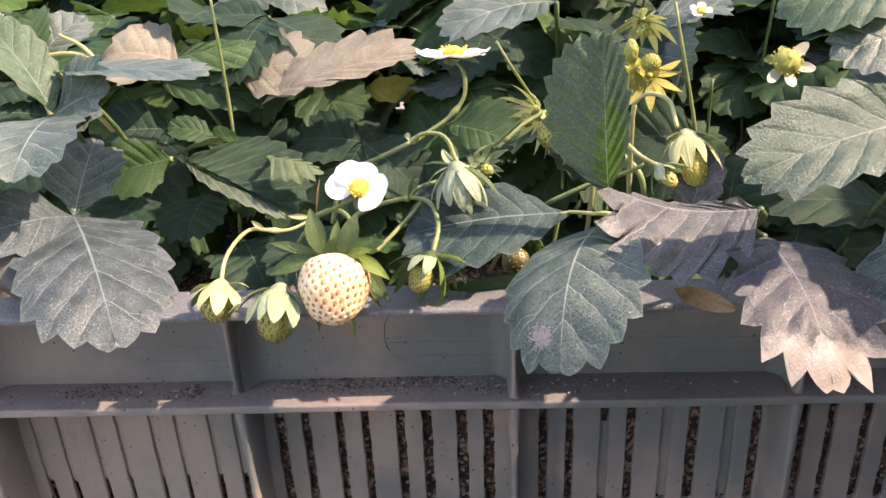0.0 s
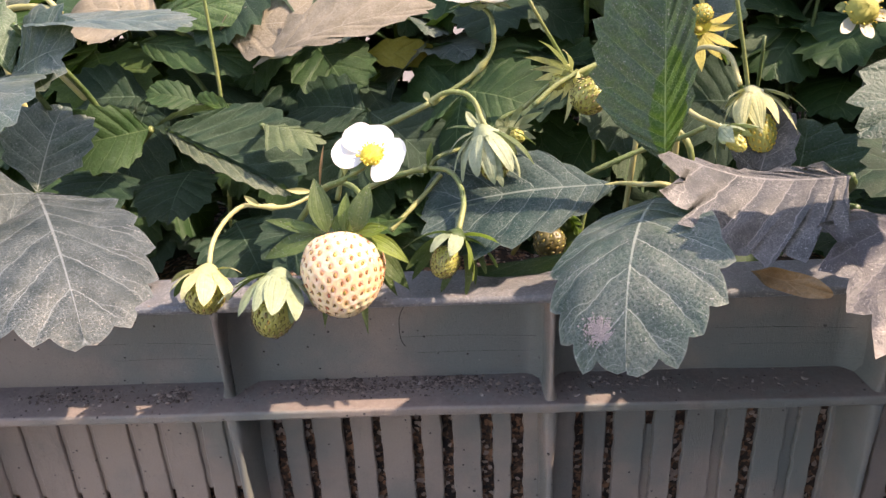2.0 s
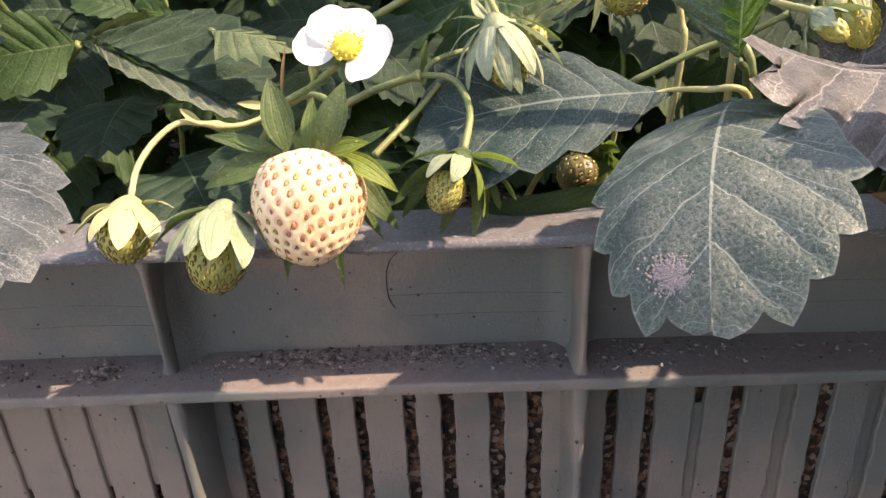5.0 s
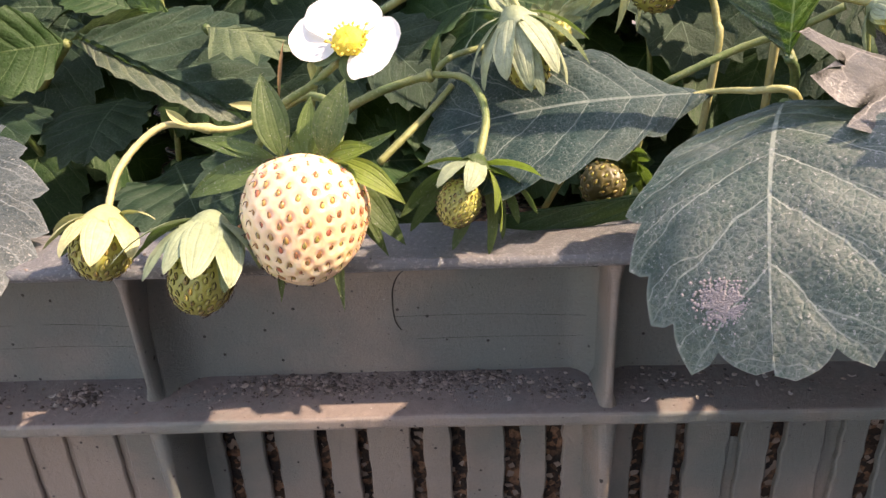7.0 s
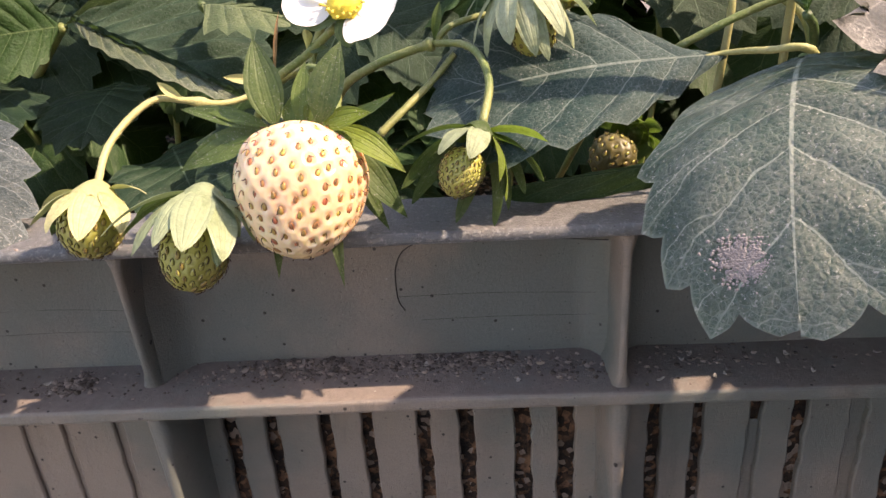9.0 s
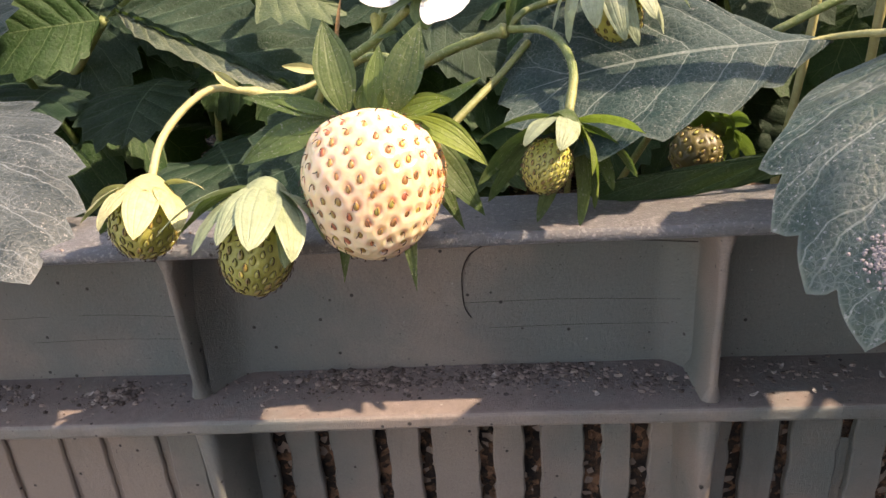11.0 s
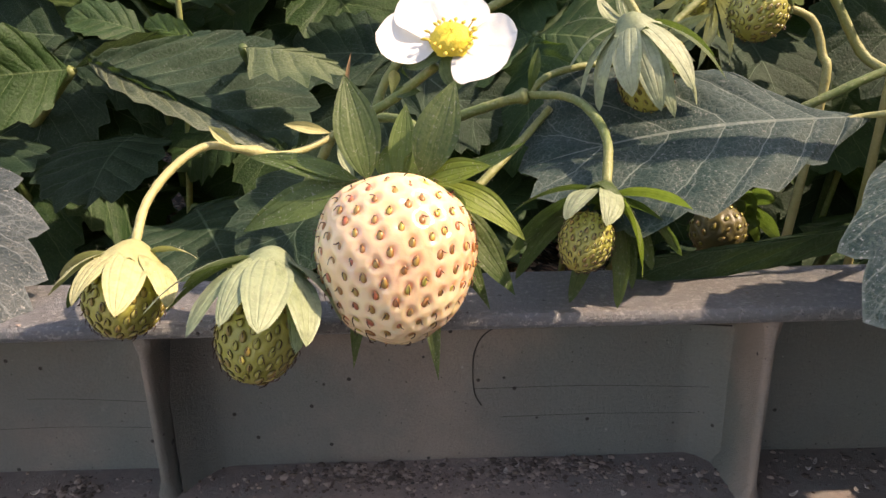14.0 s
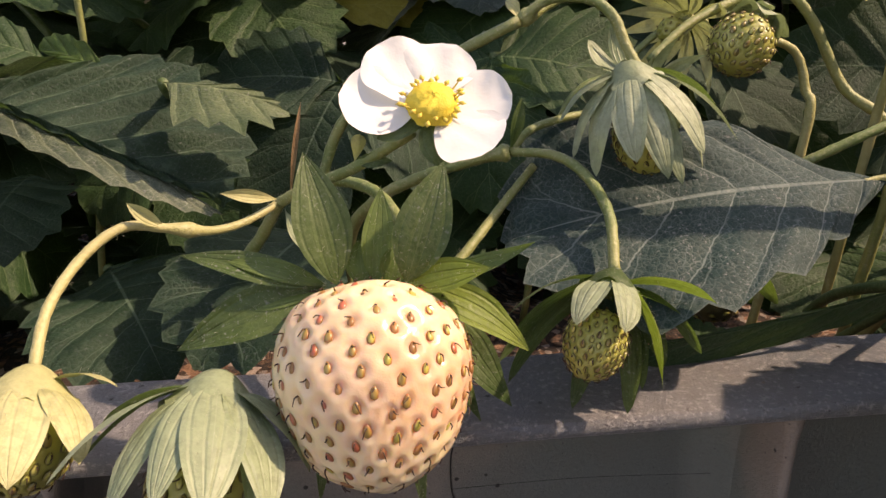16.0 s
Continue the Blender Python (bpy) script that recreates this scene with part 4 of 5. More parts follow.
leaf("strawberry leaf in the shade, its green darkened for it", SHADE_GREEN, J, [
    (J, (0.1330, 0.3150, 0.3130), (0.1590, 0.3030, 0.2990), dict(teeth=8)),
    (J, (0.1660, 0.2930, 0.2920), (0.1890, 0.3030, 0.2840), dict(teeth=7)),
    ((0.1130, 0.2960, 0.3110), (0.1190, 0.3050, 0.3380), (0.0980, 0.3060, 0.3260), dict(teeth=7, material=SHADE_GREEN, fold=0.3)),
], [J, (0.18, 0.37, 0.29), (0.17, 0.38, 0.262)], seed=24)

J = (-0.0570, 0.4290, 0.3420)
leaf("shade-darkened green strawberry leaf behind the flowers", SHADE_GREEN, J, [
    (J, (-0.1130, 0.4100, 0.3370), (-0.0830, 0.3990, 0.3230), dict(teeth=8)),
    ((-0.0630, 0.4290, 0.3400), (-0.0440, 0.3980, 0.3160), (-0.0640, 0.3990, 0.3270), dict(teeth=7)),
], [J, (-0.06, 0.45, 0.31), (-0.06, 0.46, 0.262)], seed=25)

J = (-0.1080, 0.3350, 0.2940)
leaf("shade-darkened green strawberry leaf low in the crate", SHADE_GREEN, J, [
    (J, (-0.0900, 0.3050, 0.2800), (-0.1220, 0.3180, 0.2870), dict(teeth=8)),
    # dark leaflet added where shade hides the soil
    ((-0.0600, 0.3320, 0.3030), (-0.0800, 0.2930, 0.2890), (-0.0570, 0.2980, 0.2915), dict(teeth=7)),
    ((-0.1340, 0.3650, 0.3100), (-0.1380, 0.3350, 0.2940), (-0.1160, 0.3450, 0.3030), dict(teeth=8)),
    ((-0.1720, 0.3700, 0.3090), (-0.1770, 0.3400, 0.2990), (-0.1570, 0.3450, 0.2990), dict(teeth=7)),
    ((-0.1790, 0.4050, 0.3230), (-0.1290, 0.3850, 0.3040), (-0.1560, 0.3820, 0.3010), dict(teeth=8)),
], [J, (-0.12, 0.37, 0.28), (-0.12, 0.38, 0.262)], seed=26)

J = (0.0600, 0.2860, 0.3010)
leaf("shade-darkened strawberry leaf lying along the rim", SHADE_GREEN, J, [
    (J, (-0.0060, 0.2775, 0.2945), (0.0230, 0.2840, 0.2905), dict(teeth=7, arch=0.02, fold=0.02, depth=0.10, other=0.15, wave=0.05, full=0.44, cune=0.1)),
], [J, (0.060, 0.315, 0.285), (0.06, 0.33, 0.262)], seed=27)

# added leaf whose dark colour makes the gloom behind the stems
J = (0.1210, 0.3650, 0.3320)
leaf("dark strawberry leaf added as shade behind the stems", SHADE_GREEN, J, [
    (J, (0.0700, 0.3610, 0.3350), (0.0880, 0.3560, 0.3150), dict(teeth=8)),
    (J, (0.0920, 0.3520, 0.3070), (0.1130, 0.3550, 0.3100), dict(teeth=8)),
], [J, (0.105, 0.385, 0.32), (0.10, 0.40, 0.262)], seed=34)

J = (0.0530, 0.4050, 0.3970)
leaf("grey-green strawberry leaf high in the foliage", DUSTY, J, [
    (J, (-0.0070, 0.3820, 0.3850), (0.0200, 0.3710, 0.3800), dict(teeth=8, material=DUSTY)),
    (J, (0.0300, 0.4160, 0.4160), (0.0570, 0.4050, 0.3810), dict(teeth=8, material=FRESH)),
], [J, (0.06, 0.44, 0.33), (0.06, 0.45, 0.262)], seed=28)


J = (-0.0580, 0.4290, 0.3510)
leaf("strawberry leaf deep in the foliage, sunlight put in as yellow", YELLOW, J, [
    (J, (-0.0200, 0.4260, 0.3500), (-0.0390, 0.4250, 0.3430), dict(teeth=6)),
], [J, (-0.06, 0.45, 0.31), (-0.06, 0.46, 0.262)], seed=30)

J = (-0.2110, 0.3720, 0.3830)
leaf("young yellow-green strawberry leaf still folded", FRESH, J, [
    (J, (-0.2160, 0.3850, 0.4050), (-0.1960, 0.3700, 0.3940), dict(teeth=7)),
    (J, (-0.1950, 0.3950, 0.4000), (-0.2150, 0.3850, 0.3960), dict(teeth=7, material=DUSTY)),
], [J, (-0.185, 0.40, 0.32), (-0.18, 0.41, 0.262)], stalk_material=STEM_YELLOW, seed=31)


stub = thing("leaf_stalk", (-0.2040, 0.3620, 0.3840), "bent yellow leaf stalk stripped of its leaf", "stem")
tube("stalk", [(-0.20, 0.38, 0.262), (-0.2120, 0.3660, 0.3760), (-0.2010, 0.3620, 0.3840), (-0.1850, 0.3600, 0.3850), (-0.1750, 0.3580, 0.3820)], (0.0016, 0.0012), STEM_YELLOW, stub)
tube("stalk", [(-0.1750, 0.3580, 0.3820), (-0.1820, 0.3600, 0.3890), (-0.1940, 0.3640, 0.3940)], (0.0012, 0.0008), STEM_YELLOW, stub)


# ---- stems ----
def fuzz(ob, names, count, length, seed=1, along=0.35):
    """Fine pale hairs standing off the parts of a thing that bear these names."""
    rng = random.Random(seed)
    verts, faces = [], []
    for child in ob.children:
        if not child.name.startswith(names):
            continue
        polys = child.data.polygons
        for _ in range(count):
            p = polys[rng.randrange(len(polys))]
            way = (p.normal + Vector([rng.uniform(-along, along) * 2 for _ in range(3)])).normalized()
            a = way.orthogonal().normalized() * 0.00002
            b = way.cross(a)
            c = Vector(p.center)
            o = len(verts)
            verts += [c + a, c - a * 0.5 + b * 0.9, c - a * 0.5 - b * 0.9, c + way * length * rng.uniform(0.5, 1.2)]
            faces += [(o, o + 1, o + 3), (o + 1, o + 2, o + 3), (o + 2, o, o + 3)]
    part("fine_hairs", from_lists("fine_hairs", verts, faces, False), DOWN, ob, "fine pale hairs")


def stems(label, at, lines, material=STEM):
    ob = thing("fruit_stem", at, label, "stem", "strawberry stems")
    for points, radius, *more in lines:
        radius = tuple(r * 0.82 for r in radius) if isinstance(radius, tuple) else radius * 0.82
        tube("branch", points, radius, more[0] if more else material, ob, bulge=more[1] if len(more) > 1 else ())
    return ob


def bract(ob, base, tip, side, material=STRAW, half=0.0012):
    base, tip = Vector(base), Vector(tip)
    across = (tip - base).cross(Vector((0, -1, 0.3))).normalized() * half
    part("bract", blade("bract", base, tip, (base + tip) / 2 + across, teeth=0, cols=3, fold=0.5, arch=0.10, full=0.9), material, ob)


NODE_C = (-0.0640, 0.2990, 0.3180)
NODE_A = (-0.0810, 0.2860, 0.3180)
NODE_B = (-0.0210, 0.3000, 0.3260)
NODE_D = (-0.0191, 0.3028, 0.3494)
CALYX = (-0.0488, 0.2632, 0.3166)
truss = stems("branching yellow-green fruit stem bending over the rim", (-0.07, 0.34, 0.262), [
    ([NODE_C, (-0.0700, 0.2940, 0.3160), (-0.0750, 0.2900, 0.3160), NODE_A, (-0.0870, 0.2840, 0.3190), (-0.0920, 0.2790, 0.3160), (-0.0950, 0.2710, 0.3110), (-0.0950, 0.2630, 0.3050)], (0.0009, 0.00105), STEM_YELLOW, (0.36,)),
    ([NODE_C, (-0.0680, 0.3010, 0.3110), (-0.0740, 0.3110, 0.3000), (-0.068, 0.335, 0.285), (-0.07, 0.345, 0.258)], (0.0013, 0.0017)),
    ([NODE_C, (-0.0580, 0.2950, 0.3220), (-0.0500, 0.2860, 0.3270), (-0.0410, 0.2780, 0.3340)], (0.0013, 0.0011)),
    ([(-0.0610, 0.2990, 0.3190), (-0.0540, 0.2980, 0.3220), (-0.0470, 0.2900, 0.3220), (-0.0430, 0.2800, 0.3190), (-0.0430, 0.2710, 0.3160), CALYX], (0.0013, 0.0012)),
    ([NODE_B, (-0.0280, 0.3020, 0.3240), (-0.0380, 0.3060, 0.3200), (-0.0470, 0.3100, 0.3140), (-0.0520, 0.3210, 0.3010), (-0.055, 0.35, 0.255)], (0.0013, 0.0017), STEM, (0.03,)),
    ([(-0.0160, 0.3010, 0.3230), (-0.0220, 0.2980, 0.3170), (-0.0300, 0.2900, 0.3110), (-0.0350, 0.2860, 0.3070)], (0.0010, 0.0012), STEM),
    ([NODE_B, (-0.0140, 0.2960, 0.3260), (-0.0100, 0.2900, 0.3240), (-0.0080, 0.2810, 0.3190), (-0.0100, 0.2710, 0.3120)], (0.0011, 0.0012), STEM),
    ([NODE_B, (-0.0160, 0.3020, 0.3300), (-0.0050, 0.3050, 0.3320), (0.0030, 0.3090, 0.3310)], (0.0010, 0.0009)),
    ([(-0.0590, 0.3170, 0.3090), (-0.0540, 0.3170, 0.3260), (-0.0470, 0.3140, 0.3350), (-0.0350, 0.3090, 0.3410), NODE_D], (0.0014, 0.0013)),
    ([NODE_D, (-0.0110, 0.3070, 0.3530), (-0.0020, 0.3080, 0.3590), (0.0040, 0.3090, 0.3670), (0.0040, 0.3100, 0.3770), (0.0000, 0.3110, 0.3820)], (0.0012, 0.0010), STEM, (0.04, 0.45)),
    ([NODE_D, (-0.0140, 0.3020, 0.3530), (-0.0070, 0.3010, 0.3530), (-0.0030, 0.2990, 0.3500), (-0.0010, 0.2970, 0.3450), (0.0010, 0.2950, 0.3410)], (0.0011, 0.0012), STEM),
])
bract(truss, NODE_A, (-0.0860, 0.2840, 0.3230), (-0.0820, 0.2820, 0.3220))
bract(truss, (-0.0640, 0.2980, 0.3190), (-0.0730, 0.2920, 0.3220), (-0.0680, 0.2890, 0.3200))
bract(truss, (-0.0620, 0.2990, 0.3180), (-0.0590, 0.3010, 0.3360), (-0.0590, 0.2940, 0.3260), BROWN, 0.0005)
bract(truss, (-0.0630, 0.2980, 0.3170), (-0.0590, 0.2930, 0.3100), (-0.0590, 0.2910, 0.3150), PALE)
bract(truss, NODE_B, (-0.0190, 0.3000, 0.3360), (-0.0200, 0.2960, 0.3310), SEPAL)
bract(truss, NODE_D, (-0.0210, 0.3060, 0.3530), (-0.0180, 0.3030, 0.3520), STRAW)
bract(truss, (-0.0500, 0.2860, 0.3280), (-0.0440, 0.2810, 0.3290), (-0.0470, 0.2810, 0.3280), SEPAL)
bract(truss, (-0.0500, 0.2860, 0.3280), (-0.0490, 0.2830, 0.3330), (-0.0480, 0.2810, 0.3300), STRAW)

fuzz(truss, ("branch",), 260, 0.0009, 2)

stems("thick ribbed green strawberry stems among the leaves", (0.09, 0.36, 0.262), [
    ([(0.0220, 0.3410, 0.3390), (0.0350, 0.3460, 0.3480), (0.0570, 0.3510, 0.3550), (0.0680, 0.3510, 0.3490), (0.0780, 0.3470, 0.3310), (0.0880, 0.3360, 0.3150), (0.09, 0.345, 0.258)], (0.0013, 0.0018)),
    ([(0.0530, 0.3450, 0.3440), (0.0620, 0.3450, 0.3400), (0.0650, 0.3430, 0.3310), (0.0650, 0.3400, 0.3200), (0.06, 0.345, 0.258)], (0.0012, 0.0016), STEM_YELLOW),
    ([(0.015, 0.365, 0.262), (0.0260, 0.3330, 0.2990), (0.0370, 0.3060, 0.3180), (0.0470, 0.3010, 0.3250), (0.0580, 0.3000, 0.3300), (0.0690, 0.2960, 0.3345), (0.0765, 0.2900, 0.3400)], (0.0014, 0.0011), STEM),
    ([(0.0730, 0.3100, 0.3440), (0.0760, 0.2970, 0.3420), (0.0800, 0.2850, 0.3410)], 0.0012, STEM_YELLOW),
    ([(0.0800, 0.3300, 0.3570), (0.0850, 0.3260, 0.3620), (0.0920, 0.3180, 0.3600), (0.0930, 0.3060, 0.3510)], 0.0012, STEM_YELLOW),
    ([(0.0800, 0.3300, 0.3570), (0.0800, 0.3330, 0.3400), (0.085, 0.35, 0.258)], (0.0013, 0.0017), STEM_YELLOW),
    ([(0.0460, 0.3620, 0.3470), (0.0340, 0.3600, 0.3460), (0.0200, 0.3580, 0.3350), (0.0050, 0.3570, 0.3220), (0.0, 0.37, 0.258)], (0.0010, 0.0014), STEM),
], STEM)

rng = random.Random(77)
back = stems("tangle of upright yellow-green stems behind", (0.03, 0.45, 0.262), [
    ([(x, y, 0.255), (x + rng.uniform(-0.012, 0.012), y + rng.uniform(-0.01, 0.01), 0.255 + h * 0.5), (x + rng.uniform(-0.03, 0.03), y + rng.uniform(-0.02, 0.02), 0.255 + h)], (0.0014, 0.0009), rng.choice((STEM, STEM_DARK, STEM_DARK, STEM_DARK)))
    for x, y, h in ((rng.uniform(-0.24, 0.26), rng.uniform(0.36, 0.60), rng.uniform(0.09, 0.17)) for _ in range(24))])


# ---- fruit ----
SEED_MESH = None


def seed_shape():
    verts, faces = [], []
    for i in range(5):
        a = math.pi * i / 4
        for k in range(7):
            b = 2 * math.pi * k / 7
            taper = 1 - 0.35 * math.cos(a)
            verts.append((math.sin(a) * math.cos(b) * 0.62 * taper, math.cos(a) * -1.0, math.sin(a) * math.sin(b) * 0.36))
    for i in range(4):
        for k in range(7):
            faces.append((i * 7 + k, i * 7 + (k + 1) % 7, (i + 1) * 7 + (k + 1) % 7, (i + 1) * 7 + k))
    return from_lists("seed", verts, faces)


def fruit_body(ob, centre, up, radius, height, seeds, pit, seed_size, flesh, seed_mat, turn=0.0, taper=0.10, sink=0.4, rings=72, around=120, hair=0.0016, low=-0.97, high=0.90):
    """A strawberry's flesh with pits, a seed in each, and the dry styles."""
    global SEED_MESH
    up = Vector(up).normalized()
    frame_m = up.to_track_quat("Z", "Y").to_matrix()
    centre = Vector(centre)
    gold = math.pi * (3 - 5 ** 0.5)
    dirs = []
    rng = random.Random(int(radius * 1e6))
    for i in range(seeds):
        z = high - (high - low) * (i + 0.5) / seeds
        a = i * gold + turn + rng.uniform(-0.06, 0.06)
        z = max(-0.995, min(0.97, z + rng.uniform(-0.012, 0.012)))
        s = math.sqrt(1 - z * z)
        dirs.append((s * math.cos(a), s * math.sin(a), z))
    dirs = np.array(dirs)

    def place(d):
        z = d[..., 2]
        w = radius * (1 - taper * (0.5 - 0.5 * z) ** 1.5 - 0.10 * np.clip(z - 0.6, 0, 1))
        return np.stack([d[..., 0] * w, d[..., 1] * w, z * height - 0.06 * height * np.clip(z - 0.75, 0, 1) * 4], axis=-1)

    th = np.linspace(0.02, math.pi - 0.02, rings)
    ph = np.linspace(0, 2 * math.pi, around, endpoint=False)
    d = np.stack([np.outer(np.sin(th), np.cos(ph)), np.outer(np.sin(th), np.sin(ph)), np.outer(np.cos(th), np.ones(around))], axis=-1).reshape(-1, 3)
    gap = np.arccos(np.clip(d @ dirs.T, -1, 1)).min(axis=1)
    spacing = math.sqrt(4 * math.pi / seeds)
    dip = pit * (1.0 * np.exp(-(gap / (spacing * 0.27)) ** 2) - 0.35 * np.exp(-((gap - spacing * 0.5) / (spacing * 0.2)) ** 2))
    p = place(d) - d * dip[:, None]
    bump = np.array([noise.noise((q[0] * 1.7, q[1] * 1.7, q[2] * 1.7 + radius * 900)) for q in d])
    p += d * (bump * radius * 0.045)[:, None]
    verts = [centre + frame_m @ Vector(q) for q in p]
    faces = [(i * around + k, (i + 1) * around + k, (i + 1) * around + (k + 1) % around, i * around + (k + 1) % around) for i in range(rings - 1) for k in range(around)]
    faces += [tuple(range(around)), tuple(range(rings * around - 1, (rings - 1) * around - 1, -1))]
    body = part("flesh", from_lists("flesh", verts, faces), flesh, ob)
    if SEED_MESH is None:
        SEED_MESH = {}
    if seed_mat.name not in SEED_MESH:
        SEED_MESH[seed_mat.name] = seed_shape()
        SEED_MESH[seed_mat.name].materials.append(seed_mat)
    hv, hf = [], []
    for q in dirs:
        local = Vector(place(q)) - Vector(q) * pit * sink
        c = centre + frame_m @ local
        normal = (frame_m @ Vector(q)).normalized()
        down = (frame_m @ Vector((0, 0, -1)))
        y = (down - normal * down.dot(normal)).normalized()
        x = y.cross(normal)
        size = seed_size * rng.uniform(0.85, 1.12)
        m = Matrix((x, y, normal)).transposed().to_4x4()
        m.translation = c
        s = part("seed", SEED_MESH[seed_mat.name], seed_mat, body)
        s.matrix_basis = m @ Matrix.Diagonal((size, size, size, 1))
        if hair:
            side = x * rng.uniform(-0.6, 0.6)
            pts = [c - y * size * 0.6 + normal * size * 0.3, c - y * size * 0.3 + normal * (hair * 0.5) + side * hair * 0.4, c + y * hair * rng.uniform(-0.3, 0.7) + normal * hair * rng.uniform(0.4, 0.8) + side * hair]
            v, f = tube_lists(pts, (0.00013, 0.00007), 4, 3)
            o = len(hv)
            hv += v
            hf += [tuple(o + k for k in t) for t in f]
    if hv:
        part("dry_style_tuft", from_lists("dry_style_tuft", hv, hf), HAIR, ob)
    return body


def sepal(ob, base, tip, half, out, material=SEPAL, arch=0.12, fold=0.2, wide=0.44, seed=0, full=1.0, over=None, teeth=0, wave=0.14):
    """One sepal; out: the way its outer face looks; over: the fruit (centre, up, radius, height) on which it lies."""
    base, tip, out = Vector(base), Vector(tip), Vector(out)
    across = (tip - base).cross(out).normalized() * half
    mesh = blade("sepal", base, tip, (base + tip) / 2 + across, teeth=teeth, depth=0.24, rows=8 if teeth else 5, cols=5, fold=fold, arch=arch, wide=wide, full=full, wave=wave, seed=seed, face=out, cune=0.1, pucker=0.0)
    if over:
        centre, up, radius, height = over
        for v in mesh.vertices:
            q = v.co - centre
            h = q.dot(up)
            e = math.sqrt((q - up * h).length_squared / radius ** 2 + (h / height) ** 2)
            if e < 1.09:
                v.co = centre + q * (1.09 / max(e, 0.3))
    part("sepal", mesh, material, ob)


berry = thing("white_strawberry", CALYX, "ripe cream-white strawberry with brown seeds hanging over the rim", "strawberry")
fruit_body(berry, (-0.0487, 0.2572, 0.3033), (0.03, 0.68, 0.73), 0.0151, 0.0146, 230, 0.00042, 0.00090, FLESH, SEED, turn=0.7, sink=0.55, rings=130, around=200, hair=0.0013, taper=0.26)
B = Vector(CALYX)
AXIS = Vector((0.03, 0.40, 0.90)).normalized()
for k, (tip, half, mat, arch, out) in enumerate((
    ((-0.0570, 0.2680, 0.3335), 0.0039, SEPAL, 0.08, (0.1, -0.9, 0.3)),
    ((-0.0380, 0.2640, 0.3325), 0.0038, SEPAL, 0.08, (-0.1, -0.9, 0.3)),
    ((-0.0465, 0.2670, 0.3285), 0.0023, SEPAL_LIGHT, 0.03, (0, -1, 0.3)),
    ((-0.0500, 0.2650, 0.3215), 0.0022, SEPAL_LIGHT, 0.03, (0, -1, 0.3)),
    ((-0.0435, 0.2640, 0.3215), 0.0022, SEPAL_LIGHT, 0.03, (0, -1, 0.3)),
    ((-0.0745, 0.2660, 0.3200), 0.0022, SEPAL, 0.05, (-0.1, -0.7, 0.7)),
    ((-0.0695, 0.2640, 0.3125), 0.0022, SEPAL_LIGHT, 0.04, (-0.1, -0.7, 0.7)),
    ((-0.0690, 0.2650, 0.3195), 0.0015, SEPAL_LIGHT, 0.08, (-0.1, -0.7, 0.7)),
    ((-0.0755, 0.2620, 0.3075), 0.0035, SEPAL, 0.05, (-0.2, -0.8, 0.6)),
    ((-0.0270, 0.2560, 0.3230), 0.0015, SEPAL_LIGHT, -0.10, (0.1, -0.7, 0.6)),
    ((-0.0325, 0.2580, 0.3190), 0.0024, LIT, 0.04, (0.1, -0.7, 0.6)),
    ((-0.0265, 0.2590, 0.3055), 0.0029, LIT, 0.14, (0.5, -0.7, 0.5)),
    ((-0.0275, 0.2640, 0.2935), 0.0035, SEPAL, 0.06, (0.6, -0.8, 0.2)),
    ((-0.0320, 0.2660, 0.2900), 0.0026, SEPAL, 0.03, (0.6, -0.8, 0.2)),
    ((-0.0420, 0.2565, 0.2805), 0.0021, SEPAL, 0.03, (0, -1, 0.1)),
    ((-0.0575, 0.2600, 0.2815), 0.0022, SEPAL, 0.03, (-0.2, -1, 0.1)),
)):
    way = Vector(tip) - B
    way -= AXIS * way.dot(AXIS)
    start = B + way.normalized() * min(0.0058, way.length * 0.5) - AXIS * 0.0012
    sepal(berry, start, tip, half, out, mat, arch, 0.22, seed=k)

fuzz(berry, ("sepal",), 45, 0.0010, 3, 0.6)


